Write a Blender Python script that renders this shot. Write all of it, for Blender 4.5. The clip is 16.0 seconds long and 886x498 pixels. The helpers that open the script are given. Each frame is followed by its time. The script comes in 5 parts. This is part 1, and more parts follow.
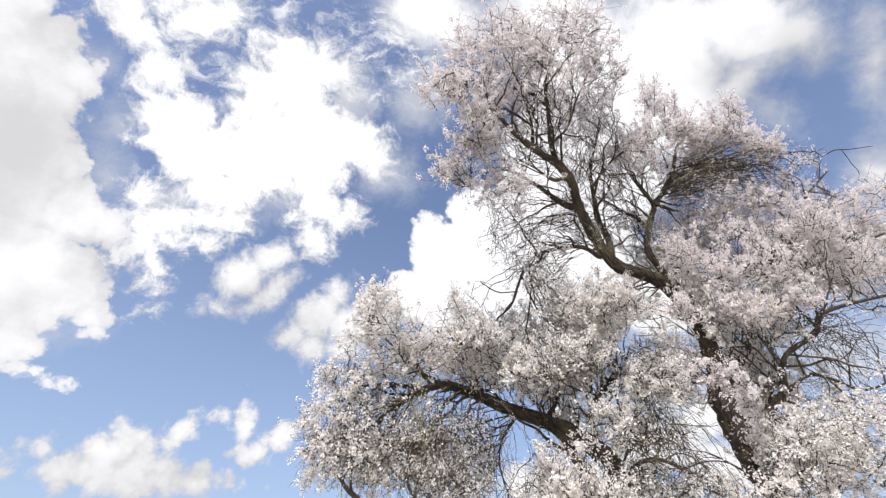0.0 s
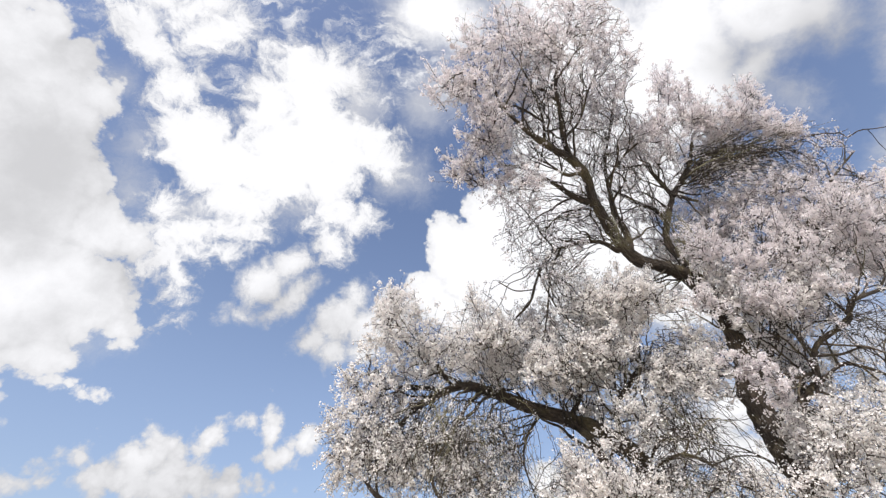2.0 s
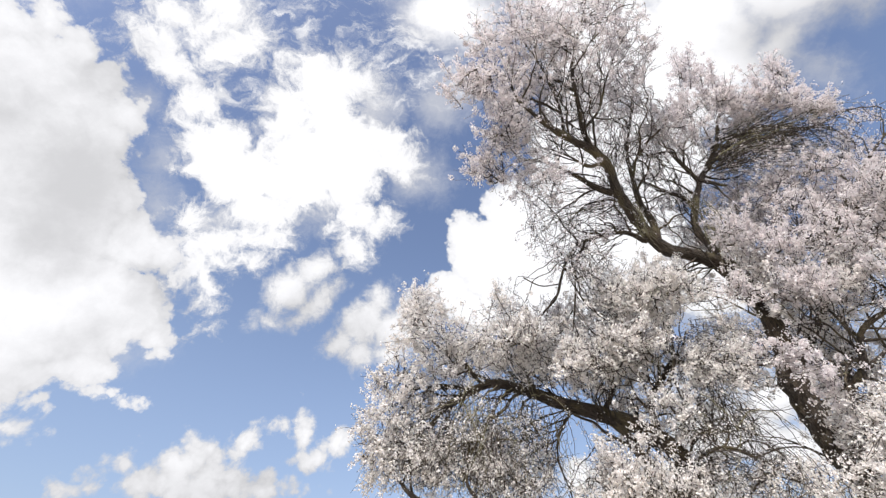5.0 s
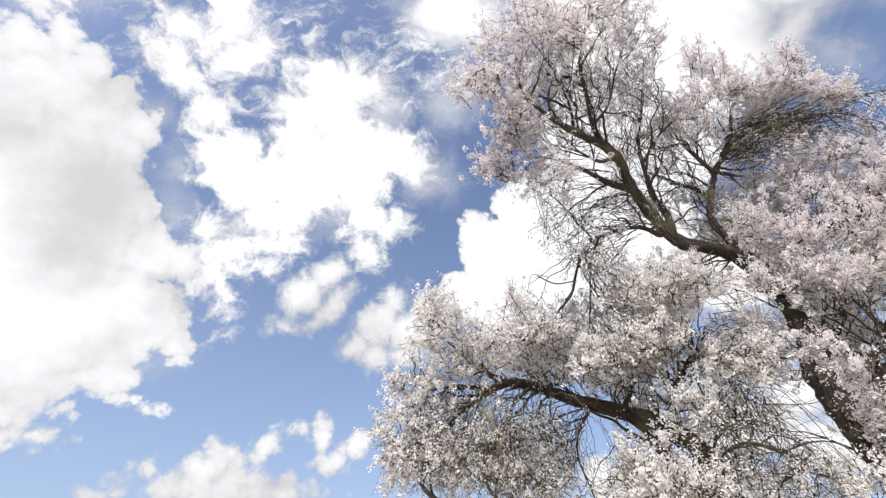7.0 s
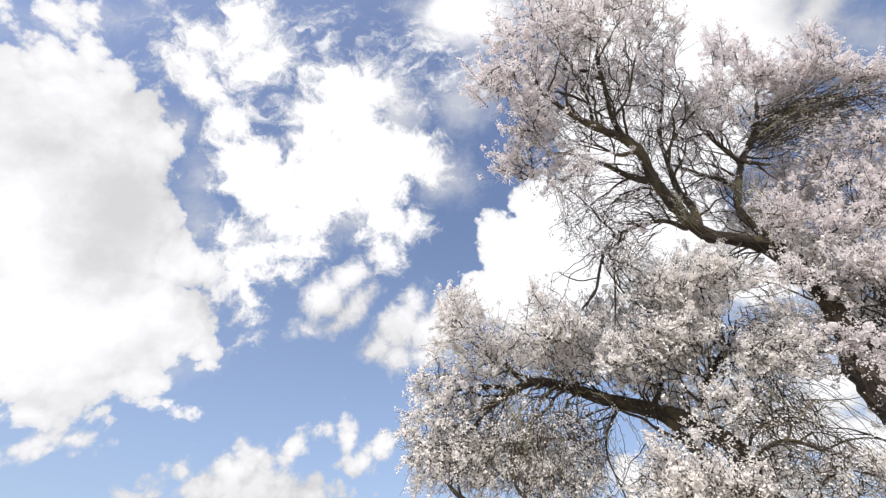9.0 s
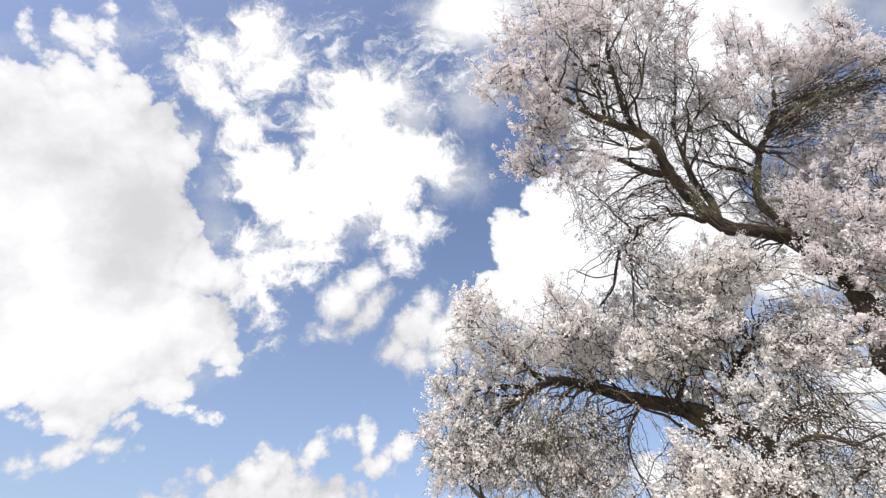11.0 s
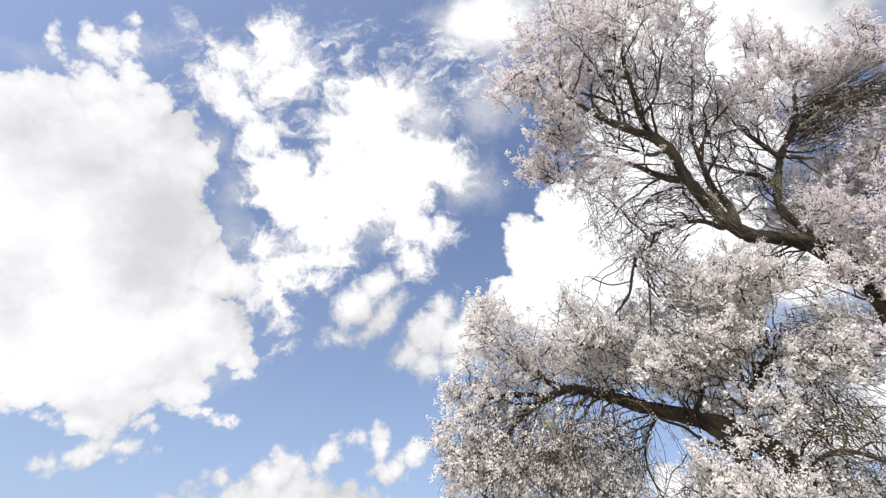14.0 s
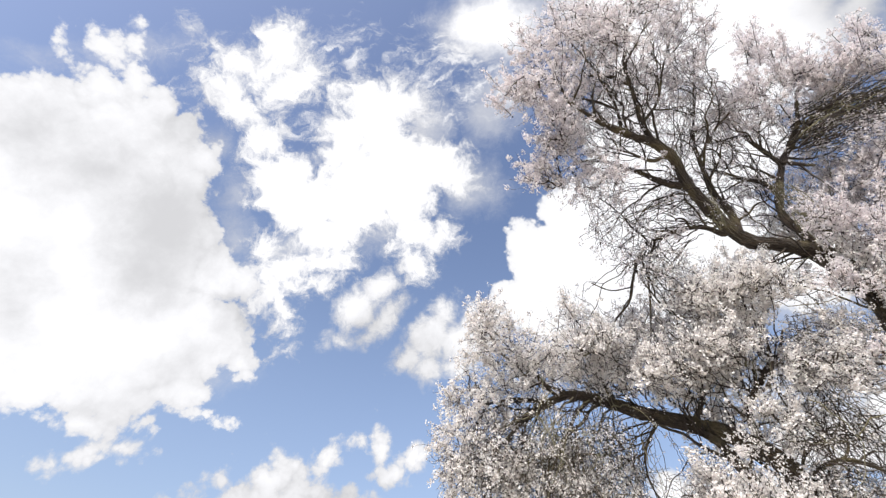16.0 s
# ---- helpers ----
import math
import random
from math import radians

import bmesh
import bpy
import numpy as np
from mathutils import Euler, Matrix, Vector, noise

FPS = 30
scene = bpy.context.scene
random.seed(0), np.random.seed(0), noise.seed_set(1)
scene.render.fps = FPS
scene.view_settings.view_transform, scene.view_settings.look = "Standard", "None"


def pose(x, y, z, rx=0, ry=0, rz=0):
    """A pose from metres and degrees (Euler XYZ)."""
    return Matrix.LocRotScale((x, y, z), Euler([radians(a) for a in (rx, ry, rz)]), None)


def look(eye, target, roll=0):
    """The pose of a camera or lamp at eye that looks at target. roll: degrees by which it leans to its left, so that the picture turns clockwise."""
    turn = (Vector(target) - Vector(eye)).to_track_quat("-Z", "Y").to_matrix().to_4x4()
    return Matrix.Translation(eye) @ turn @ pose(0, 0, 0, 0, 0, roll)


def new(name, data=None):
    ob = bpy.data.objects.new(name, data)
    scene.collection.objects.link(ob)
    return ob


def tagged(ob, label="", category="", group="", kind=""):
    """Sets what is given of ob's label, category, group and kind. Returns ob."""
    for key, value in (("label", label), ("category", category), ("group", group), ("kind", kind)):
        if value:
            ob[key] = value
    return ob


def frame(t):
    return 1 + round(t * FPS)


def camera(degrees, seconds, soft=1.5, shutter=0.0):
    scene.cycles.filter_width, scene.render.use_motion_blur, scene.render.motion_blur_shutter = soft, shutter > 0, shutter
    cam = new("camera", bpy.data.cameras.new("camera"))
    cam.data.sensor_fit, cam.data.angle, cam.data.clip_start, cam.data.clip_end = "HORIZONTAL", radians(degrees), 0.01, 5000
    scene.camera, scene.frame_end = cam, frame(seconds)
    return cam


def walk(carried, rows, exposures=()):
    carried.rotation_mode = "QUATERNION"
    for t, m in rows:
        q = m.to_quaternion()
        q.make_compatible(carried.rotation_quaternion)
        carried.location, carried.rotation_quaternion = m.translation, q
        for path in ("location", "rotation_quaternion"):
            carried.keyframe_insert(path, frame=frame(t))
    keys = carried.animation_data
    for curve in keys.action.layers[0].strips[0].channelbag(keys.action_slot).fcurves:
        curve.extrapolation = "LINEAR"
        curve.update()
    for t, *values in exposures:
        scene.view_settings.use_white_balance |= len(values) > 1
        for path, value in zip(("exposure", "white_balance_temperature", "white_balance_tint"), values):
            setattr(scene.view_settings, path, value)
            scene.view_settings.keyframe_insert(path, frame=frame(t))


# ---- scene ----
# Looking up into an old almond tree in blossom under a broken, sunny sky.
cam = camera(92.0, 16.0, soft=1.3)
walk(cam, [
    (0.0, pose(0.023, 0.004, 1.588, 132.48, -0.23, -7.49)),
    (0.5, pose(0.025, 0.006, 1.591, 132.51, -0.27, -6.85)),
    (1.0, pose(0.027, 0.005, 1.594, 132.47, -0.24, -6.03)),
    (1.5, pose(0.028, 0.002, 1.595, 132.48, -0.09, -5.33)),
    (2.0, pose(0.027, -0.001, 1.596, 132.47, 0.08, -4.29)),
    (2.5, pose(0.025, 0.000, 1.596, 132.36, -0.04, -3.60)),
    (3.0, pose(0.022, 0.003, 1.596, 132.36, -0.11, -2.95)),
    (3.5, pose(0.019, 0.005, 1.597, 132.34, -0.23, -2.38)),
    (4.0, pose(0.015, 0.007, 1.597, 132.26, -0.20, -1.67)),
    (6.5, pose(0.010, 0.006, 1.596, 132.60, 0.40, 1.24)),
    (7.0, pose(0.007, 0.005, 1.596, 132.46, 0.33, 1.93)),
    (7.5, pose(0.004, 0.005, 1.596, 132.49, 0.41, 2.76)),
    (8.0, pose(0.001, 0.006, 1.597, 132.40, -0.03, 3.36)),
    (8.5, pose(-0.004, 0.007, 1.599, 132.45, -0.04, 4.20)),
    (9.0, pose(-0.010, 0.006, 1.599, 132.48, -0.13, 4.89)),
    (11.5, pose(-0.018, 0.004, 1.599, 132.59, -0.16, 7.94)),
    (12.0, pose(-0.023, 0.003, 1.599, 132.61, -0.26, 8.49)),
    (12.5, pose(-0.024, 0.003, 1.600, 132.70, -0.29, 9.00)),
    (13.0, pose(-0.022, 0.003, 1.602, 132.75, -0.57, 8.87)),
    (13.5, pose(-0.018, 0.001, 1.604, 132.89, -0.99, 8.90)),
    (14.0, pose(-0.013, -0.001, 1.606, 133.27, -1.46, 8.61)),
    (14.5, pose(-0.009, -0.003, 1.606, 133.65, -1.47, 8.46)),
    (15.0, pose(-0.005, -0.004, 1.607, 133.79, -1.70, 8.48)),
    (15.5, pose(-0.003, -0.003, 1.608, 133.60, -1.93, 8.61)),
    (16.0, pose(-0.001, -0.002, 1.610, 133.77, -1.94, 8.49)),
], exposures=((0.0, 0.38), (2.0, 0.27), (4.0, 0.27), (6.5, 0.37), (16.0, 0.37)))

import itertools

# ---- sky, clouds and sun ----
SUN_AZ, SUN_EL = -157.0, 49.0        # degrees clockwise from +y, and above the horizon


def sky_dir(az, el):
    a, e = radians(az), radians(el)
    return Vector((math.sin(a) * math.cos(e), math.cos(a) * math.cos(e), math.sin(e)))


# every cloud is a heap of soft ellipses: azimuth, elevation, half width, half height, tilt (degrees)
heap = [(-56.9, 34.6, 14.88, 8.19, -59), (-69.3, 43.8, 2.79, 2.05, -78), (-66.8, 46.9, 2.34, 1.14, -56), (-70.7, 45.9, 1.19, 0.63, -56), (-68.1, 48.0, 1.04, 0.64, -61), (-62.7, 46.8, 2.38, 1.79, -74), (-58.5, 46.2, 2.63, 1.95, -70), (-54.1, 44.8, 2.20, 2.16, 86), (-53.3, 41.2, 3.01, 2.06, -64), (-48.2, 37.6, 4.24, 1.76, -62), (-44.6, 33.5, 3.27, 3.16, 18), (-40.5, 33.8, 2.74, 1.95, 43), (-41.1, 27.6, 4.04, 3.65, -6), (-37.0, 25.4, 2.65, 1.86, -61), (-45.8, 26.0, 7.19, 6.09, 7), (-50.7, 21.8, 6.31, 5.47, -18)]
heap += [(-42.6, 20.2, 2.78, 1.58, -2), (-47.4, 18.7, 4.54, 2.47, 12), (-48.7, 15.7, 2.84, 1.15, 12), (-70.9, 38.1, 5.53, 4.51, 86), (-65.0, 30.7, 12.38, 6.15, -55), (-57.5, 21.5, 7.44, 6.35, -31), (-75.7, 45.5, 1.52, 0.75, -52), (-72.6, 47.8, 2.30, 1.60, -64), (-70.5, 50.0, 2.06, 0.93, -52), (-41.4, 21.0, 2.56, 2.15, -14), (-39.2, 18.9, 3.78, 0.72, 0), (-47.5, 17.2, 3.54, 1.36, -6)]
drift = [(-41.0, 46.9, 3.85, 3.40, 47), (-35.7, 46.3, 5.18, 3.77, 28), (-25.3, 51.6, 5.98, 4.38, 21), (-28.1, 47.6, 6.56, 3.70, 20), (-33.5, 54.7, 3.70, 2.51, -74), (-28.8, 61.0, 4.54, 2.48, 15), (-27.0, 57.1, 4.75, 3.43, -78), (-18.9, 53.8, 3.98, 3.69, 25), (-18.9, 49.7, 3.79, 3.63, 29), (-14.8, 45.3, 3.85, 2.09, 3), (-14.6, 41.2, 1.80, 1.26, -82), (-10.9, 54.5, 3.64, 2.33, -17), (-44.2, 47.3, 2.65, 2.31, -84), (-31.1, 43.1, 4.07, 2.23, 42), (-35.6, 37.4, 3.87, 1.50, 35), (-30.5, 39.5, 3.19, 1.56, 9)]
drift += [(-32.9, 36.0, 3.50, 0.69, 27), (-40.4, 39.4, 1.50, 1.45, 63), (-54.3, 52.3, 4.48, 1.49, -25), (-48.1, 50.2, 1.80, 1.55, 66), (-48.4, 58.6, 2.54, 1.73, 49), (-54.9, 60.9, 2.47, 1.99, -84), (-54.3, 57.6, 2.42, 1.46, 70), (-58.5, 56.2, 2.08, 1.11, 44), (-50.1, 56.2, 1.99, 0.93, 44), (-37.1, 33.1, 2.75, 1.32, 49), (-34.4, 32.3, 2.16, 0.85, -69), (-33.6, 30.3, 0.94, 0.61, -67)]
puff = [(-23.4, 34.6, 3.18, 2.59, 51), (-20.5, 37.6, 3.73, 1.97, 54), (-19.3, 33.5, 3.53, 1.60, 56), (-25.4, 30.2, 1.47, 0.97, 9), (-14.2, 29.2, 2.70, 1.87, 24), (-11.6, 31.9, 3.76, 2.81, 52), (-10.0, 35.4, 2.37, 1.79, 65), (-11.8, 28.3, 1.99, 1.87, -70), (-6.8, 31.6, 3.56, 2.92, 1), (-3.7, 33.8, 3.11, 2.99, -89), (-7.5, 28.7, 2.56, 1.43, 2)]
wall = [(6.9, 42.0, 4.65, 3.87, 83), (5.3, 43.3, 3.61, 2.84, 84), (2.1, 36.9, 3.90, 2.24, -3), (13.4, 38.2, 7.53, 6.62, -8), (7.1, 34.5, 6.60, 2.94, -6), (12.5, 46.3, 4.43, 3.05, 80), (18.2, 41.9, 8.40, 8.00, -19), (19.2, 31.4, 8.01, 4.18, -11), (30.6, 37.2, 7.28, 7.12, -23), (37.8, 32.5, 6.28, 4.40, -24), (29.3, 51.9, 7.45, 5.82, 76), (39.5, 47.2, 6.50, 5.59, -55)]
tops = [(43.1, 60.2, 9.06, 6.69, -56), (50.8, 52.8, 7.69, 5.91, 76), (56.1, 50.5, 5.04, 3.58, 69), (58.2, 56.7, 7.23, 5.76, 81), (68.8, 53.0, 6.50, 4.36, -70), (71.7, 49.0, 3.28, 2.36, -81), (62.3, 49.2, 3.29, 2.38, -10), (73.3, 42.0, 5.63, 1.00, 51), (65.9, 34.3, 2.06, 1.80, 83), (4.0, 70.9, 6.92, 3.89, -8), (41.3, 66.8, 7.66, 4.59, -35), (54.8, 29.4, 4.00, 3.46, -22), (61.7, 29.7, 3.21, 2.27, 58)]
foot = [(-26.8, 11.9, 8.39, 1.80, 5), (-34.2, 12.7, 1.33, 0.93, -51), (-31.4, 11.8, 2.12, 1.21, -1), (-28.0, 15.2, 1.87, 1.34, -31), (-29.2, 13.5, 2.25, 1.80, -26), (-24.8, 13.1, 3.22, 1.63, 1), (-20.6, 12.2, 3.14, 1.31, 2), (-36.1, 10.7, 2.13, 0.67, 5), (-23.0, 16.8, 2.48, 1.10, 48), (-21.2, 18.3, 1.37, 0.62, 14), (-16.7, 17.8, 1.98, 0.85, -79), (-15.4, 15.6, 1.95, 1.07, 1), (-12.9, 17.5, 2.16, 1.56, 31), (-46.6, 13.3, 1.90, 0.54, 21), (-47.3, 13.5, 2.20, 0.81, 40), (-49.3, 11.9, 1.03, 0.71, -7)]
foot += [(-44.8, 14.3, 1.50, 0.56, 10), (17.1, 13.5, 2.43, 1.88, 13), (39.1, 18.3, 3.03, 2.05, -5), (38.5, 13.8, 3.26, 1.70, -6), (37.1, 14.4, 3.17, 1.59, -3), (25.6, 11.8, 7.73, 2.34, -5), (32.3, 16.1, 4.38, 2.62, -3)]
veil = [(-44.2, 62.9, 4.01, 2.33, 65), (-37.2, 64.3, 3.02, 2.15, -73), (-54.6, 57.8, 4.26, 2.31, 51), (-51.3, 60.3, 4.40, 2.88, 77), (-17.6, 65.7, 3.58, 3.25, 26), (-8.9, 69.0, 4.19, 2.78, 6), (-6.5, 64.4, 3.23, 2.34, 3), (-15.9, 61.2, 3.11, 2.28, 13), (-39.5, 55.3, 3.20, 2.17, 36), (-46.1, 53.4, 2.72, 1.84, 44), (-60.6, 50.7, 2.47, 0.90, 38), (-62.3, 54.8, 1.82, 1.73, 37), (-37.7, 61.0, 3.12, 1.91, -70), (-25.7, 67.6, 2.65, 1.19, 22), (3.8, 63.2, 3.29, 2.11, 86), (-68.5, 52.4, 1.47, 0.52, 62)]
veil += [(-41.9, 66.1, 3.13, 1.69, 39), (-43.9, 57.4, 3.83, 1.42, 51), (-71.7, 42.0, 0.54, 0.39, -66)]
haze = [(-47.9, 43.4, 2.42, 1.85, -69), (-44.1, 38.7, 2.72, 1.90, -66), (-53.8, 47.5, 1.84, 1.49, 62), (-6.4, 52.9, 4.59, 3.38, -21), (-5.0, 50.7, 4.12, 2.22, 1), (3.7, 62.6, 3.66, 3.52, -79), (-37.4, 39.4, 3.77, 2.40, 48), (-16.7, 59.4, 4.11, 3.55, -87), (-22.7, 44.6, 4.32, 2.18, 35), (62.9, 44.8, 3.15, 1.80, -75), (25.8, 70.1, 2.63, 1.74, -20), (33.8, 20.3, 7.93, 5.05, -7), (53.1, 21.5, 4.75, 4.04, 13), (38.5, 29.7, 6.57, 3.95, -14), (-0.2, 61.3, 4.05, 3.21, -86), (-41.0, 22.5, 4.01, 1.75, 14)]
haze += [(-70.9, 48.8, 5.85, 1.19, 62)]
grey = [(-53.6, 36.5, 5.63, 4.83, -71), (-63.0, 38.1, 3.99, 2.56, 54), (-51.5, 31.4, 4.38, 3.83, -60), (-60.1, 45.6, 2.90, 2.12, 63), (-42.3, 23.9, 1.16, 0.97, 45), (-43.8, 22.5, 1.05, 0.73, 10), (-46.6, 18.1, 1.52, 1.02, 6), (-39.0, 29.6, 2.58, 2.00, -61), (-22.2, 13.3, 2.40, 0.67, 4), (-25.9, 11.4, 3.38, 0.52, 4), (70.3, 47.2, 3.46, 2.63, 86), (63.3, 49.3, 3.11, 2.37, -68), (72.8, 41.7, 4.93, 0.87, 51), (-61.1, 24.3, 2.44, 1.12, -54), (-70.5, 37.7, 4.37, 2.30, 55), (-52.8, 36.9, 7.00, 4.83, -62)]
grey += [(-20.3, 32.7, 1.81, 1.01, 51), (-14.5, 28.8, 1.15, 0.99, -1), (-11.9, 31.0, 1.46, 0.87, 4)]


class Nodes:
    """Short hand for a node tree."""

    def __init__(self, tree):
        self.tree = tree
        tree.nodes.clear()

    def add(self, kind, inputs=None, operation="", vector_type="", feature=""):
        n = self.tree.nodes.new(kind)
        if operation:
            n.operation = operation
        if vector_type:
            n.vector_type = vector_type
        if feature:
            n.feature = feature
        for key, value in (inputs or {}).items():
            if isinstance(value, bpy.types.NodeSocket):
                self.tree.links.new(value, n.inputs[key])
            else:
                n.inputs[key].default_value = value
        return n

    def math(self, op, a, b=0.0, c=0.0):
        return self.add("ShaderNodeMath", {0: a, 1: b, 2: c}, operation=op).outputs[0]

    def vmath(self, op, a, b=(0, 0, 0)):
        return self.add("ShaderNodeVectorMath", {0: a, 1: b}, operation=op)

    def step(self, x, lo, hi):
        n = self.add("ShaderNodeMapRange", {0: x, 1: lo, 2: hi, 3: 0.0, 4: 1.0})
        n.interpolation_type = "SMOOTHSTEP"
        return n.outputs[0]

    def noise(self, vec, scale, detail=6.0, rough=0.55, distort=0.0):
        return self.add("ShaderNodeTexNoise", {"Vector": vec, "Scale": scale, "Detail": detail, "Roughness": rough, "Distortion": distort})

    def mix(self, fac, a, b):
        n = self.add("ShaderNodeMix")
        n.data_type = "RGBA"
        for key, value in ((0, fac), (6, a), (7, b)):
            if isinstance(value, bpy.types.NodeSocket):
                self.tree.links.new(value, n.inputs[key])
            else:
                n.inputs[key].default_value = value
        return n.outputs[2]


def cloud_field(g, vec, blobs, soft):
    """How deep inside the heap of ellipses one looks, in radians; negative outside."""
    field, at = None, vec
    for az, el, a, b, tilt in blobs:
        d = sky_dir(az, el)
        east = d.cross(Vector((0, 0, 1))).normalized()
        north = east.cross(d)
        t = radians(tilt)
        u = math.cos(t) * east + math.sin(t) * north
        v = d.cross(u)
        turn = Matrix((u, v, d)).transposed().to_euler()
        m = g.add("ShaderNodeMapping", {0: at, 1: d, 2: turn, 3: (math.tan(radians(a)), math.tan(radians(b)), 0.5)}, vector_type="TEXTURE")
        r = radians(min(a, b))
        f = g.math("MULTIPLY_ADD", g.vmath("LENGTH", m.outputs[0]).outputs["Value"], -r, r)
        field = f if field is None else g.math("SMOOTH_MAX", field, f, soft)
        at = g.add("ShaderNodeVectorMath", {0: field, 1: (1e-7, 1e-7, 1e-7), 2: vec}, operation="MULTIPLY_ADD").outputs[0]   # one after the other
    return field


def make_world():
    world = bpy.data.worlds.new("sky")
    world.use_nodes = True
    scene.world = world
    g = Nodes(world.node_tree)
    d = g.add("ShaderNodeTexCoord").outputs["Generated"]
    air = g.add("ShaderNodeTexSky")
    air.sky_type, air.sun_disc = "NISHITA", False
    air.sun_elevation, air.sun_rotation = radians(SUN_EL), radians(SUN_AZ)
    air.air_density, air.dust_density, air.ozone_density = 1.0, 1.8, 1.5
    blue = g.vmath("MULTIPLY", air.outputs[0], (1.05 * SKY, 0.985 * SKY, 1.01 * SKY)).outputs[0]
    height = g.add("ShaderNodeSeparateXYZ", {0: d}).outputs[2]
    blue = g.mix(g.math("MULTIPLY", g.math("SUBTRACT", 1.0, g.step(height, 0.1, 0.85)), 0.50), blue, (0.30, 0.385, 0.55, 1))      # thin haze low down, all round

    def warped(scale, amount, detail, rough=0.6):
        n = g.noise(d, scale, detail, rough).outputs["Color"]
        off = g.vmath("MULTIPLY", g.vmath("SUBTRACT", n, (0.5, 0.5, 0.5)).outputs[0], (amount, amount, amount)).outputs[0]
        return g.vmath("ADD", d, off).outputs[0]

    billowed = warped(14.0, 0.030, 8.0, 0.60)
    ragged = warped(11.0, 0.060, 9.0, 0.64)
    lumps = g.math("SUBTRACT", g.noise(billowed, 20.0, 9.0, 0.62).outputs[0], 0.44)
    bulge = g.add("ShaderNodeTexVoronoi", {"Vector": billowed, "Scale": 26.0, "Detail": 3.0, "Roughness": 0.55}).outputs["Distance"]
    curd = g.math("MULTIPLY_ADD", g.math("SUBTRACT", 0.60, bulge), 0.45, lumps)
    shreds = g.math("SUBTRACT", g.noise(ragged, 22.0, 10.0, 0.68, 0.35).outputs[0], 0.42)
    combed = warped(9.0, 0.11, 7.0, 0.60)
    streak_at = g.add("ShaderNodeMapping", {0: combed, 2: (0.4, 0.9, 0.5), 3: (1.0, 2.6, 1.0)}).outputs[0]
    strands_in = g.math("SUBTRACT", g.noise(streak_at, 20.0, 9.0, 0.66, 0.3).outputs[0], 0.5)

    full = g.math("MULTIPLY_ADD", g.math("ADD", curd, 0.12), 0.048, cloud_field(g, billowed, heap, 0.010))
    tower = g.math("MULTIPLY_ADD", g.math("ADD", curd, 0.24), 0.050, cloud_field(g, billowed, wall, 0.010))
    spread = g.math("MULTIPLY_ADD", lumps, 0.08, cloud_field(g, billowed, tops, 0.03))
    tufts = g.math("MULTIPLY_ADD", curd, 0.4, g.math("MULTIPLY_ADD", shreds, 0.9, 0.05))
    small = g.math("MULTIPLY_ADD", tufts, 0.075, cloud_field(g, billowed, puff, 0.008))
    low = g.math("MULTIPLY_ADD", g.math("ADD", curd, 0.21), 0.055, cloud_field(g, billowed, foot, 0.006))
    broken = g.math("MULTIPLY_ADD", g.math("ADD", shreds, 0.02), 0.14, cloud_field(g, ragged, drift, 0.010))
    thin = g.math("MULTIPLY_ADD", strands_in, 0.26, cloud_field(g, ragged, veil, 0.012))
    dim = g.math("MULTIPLY_ADD", shreds, 0.09, cloud_field(g, ragged, haze, 0.02))
    # how much of the blue each bank hides, and how white it is there
    banks = [
        (g.math("MULTIPLY", g.step(dim, -0.02, 0.06), 0.62), 0.64),
        (g.math("MULTIPLY", g.step(thin, -0.01, 0.085), 0.95), g.math("MULTIPLY_ADD", g.step(thin, 0.0, 0.09), 0.2, 0.68)),
        (g.step(broken, -0.014, 0.024), g.math("MULTIPLY_ADD", g.step(broken, -0.01, 0.035), 0.26, 0.62)),
        (g.step(small, -0.010, 0.024), g.math("MULTIPLY_ADD", g.step(small, 0.0, 0.04), 0.24, 0.64)),
        (g.step(low, -0.007, 0.014), g.math("MULTIPLY_ADD", g.step(low, 0.0, 0.035), 0.22, 0.66)),
        (g.step(spread, -0.022, 0.045), g.math("MULTIPLY_ADD", g.step(spread, 0.0, 0.06), 0.28, 0.66)),
        (g.step(tower, -0.005, 0.008), g.math("MULTIPLY_ADD", g.step(tower, 0.0, 0.03), 0.16, 0.74)),
        (g.step(full, -0.005, 0.008), g.math("MULTIPLY_ADD", g.step(full, 0.0, 0.03), 0.16, 0.74)),
    ]
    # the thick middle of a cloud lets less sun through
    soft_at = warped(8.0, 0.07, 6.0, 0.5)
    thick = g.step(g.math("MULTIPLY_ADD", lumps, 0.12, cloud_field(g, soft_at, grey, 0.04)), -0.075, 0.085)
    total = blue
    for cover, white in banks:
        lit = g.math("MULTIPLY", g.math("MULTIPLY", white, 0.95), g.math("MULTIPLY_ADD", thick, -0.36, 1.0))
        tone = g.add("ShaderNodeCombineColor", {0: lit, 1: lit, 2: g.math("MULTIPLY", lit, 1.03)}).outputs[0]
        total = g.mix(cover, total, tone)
    bg = g.add("ShaderNodeBackground", {"Color": total, "Strength": 1.0})
    out = g.add("ShaderNodeOutputWorld")
    world.node_tree.links.new(bg.outputs[0], out.inputs[0])


SKY = 0.155
make_world()
sun = new("sun", bpy.data.lights.new("sun", "SUN"))
sun.data.energy, sun.data.angle, sun.data.color = 4.8, radians(0.5), (1.0, 0.97, 0.93)
sun.matrix_world = look(sky_dir(SUN_AZ, SUN_EL) * 60, (0, 0, 0))


# ---- materials ----
def material(name):
    m = bpy.data.materials.new(name)
    m.use_nodes = True
    return m, Nodes(m.node_tree)


def finish(m, g, shader):
    out = g.add("ShaderNodeOutputMaterial")
    m.node_tree.links.new(shader, out.inputs[0])
    return m


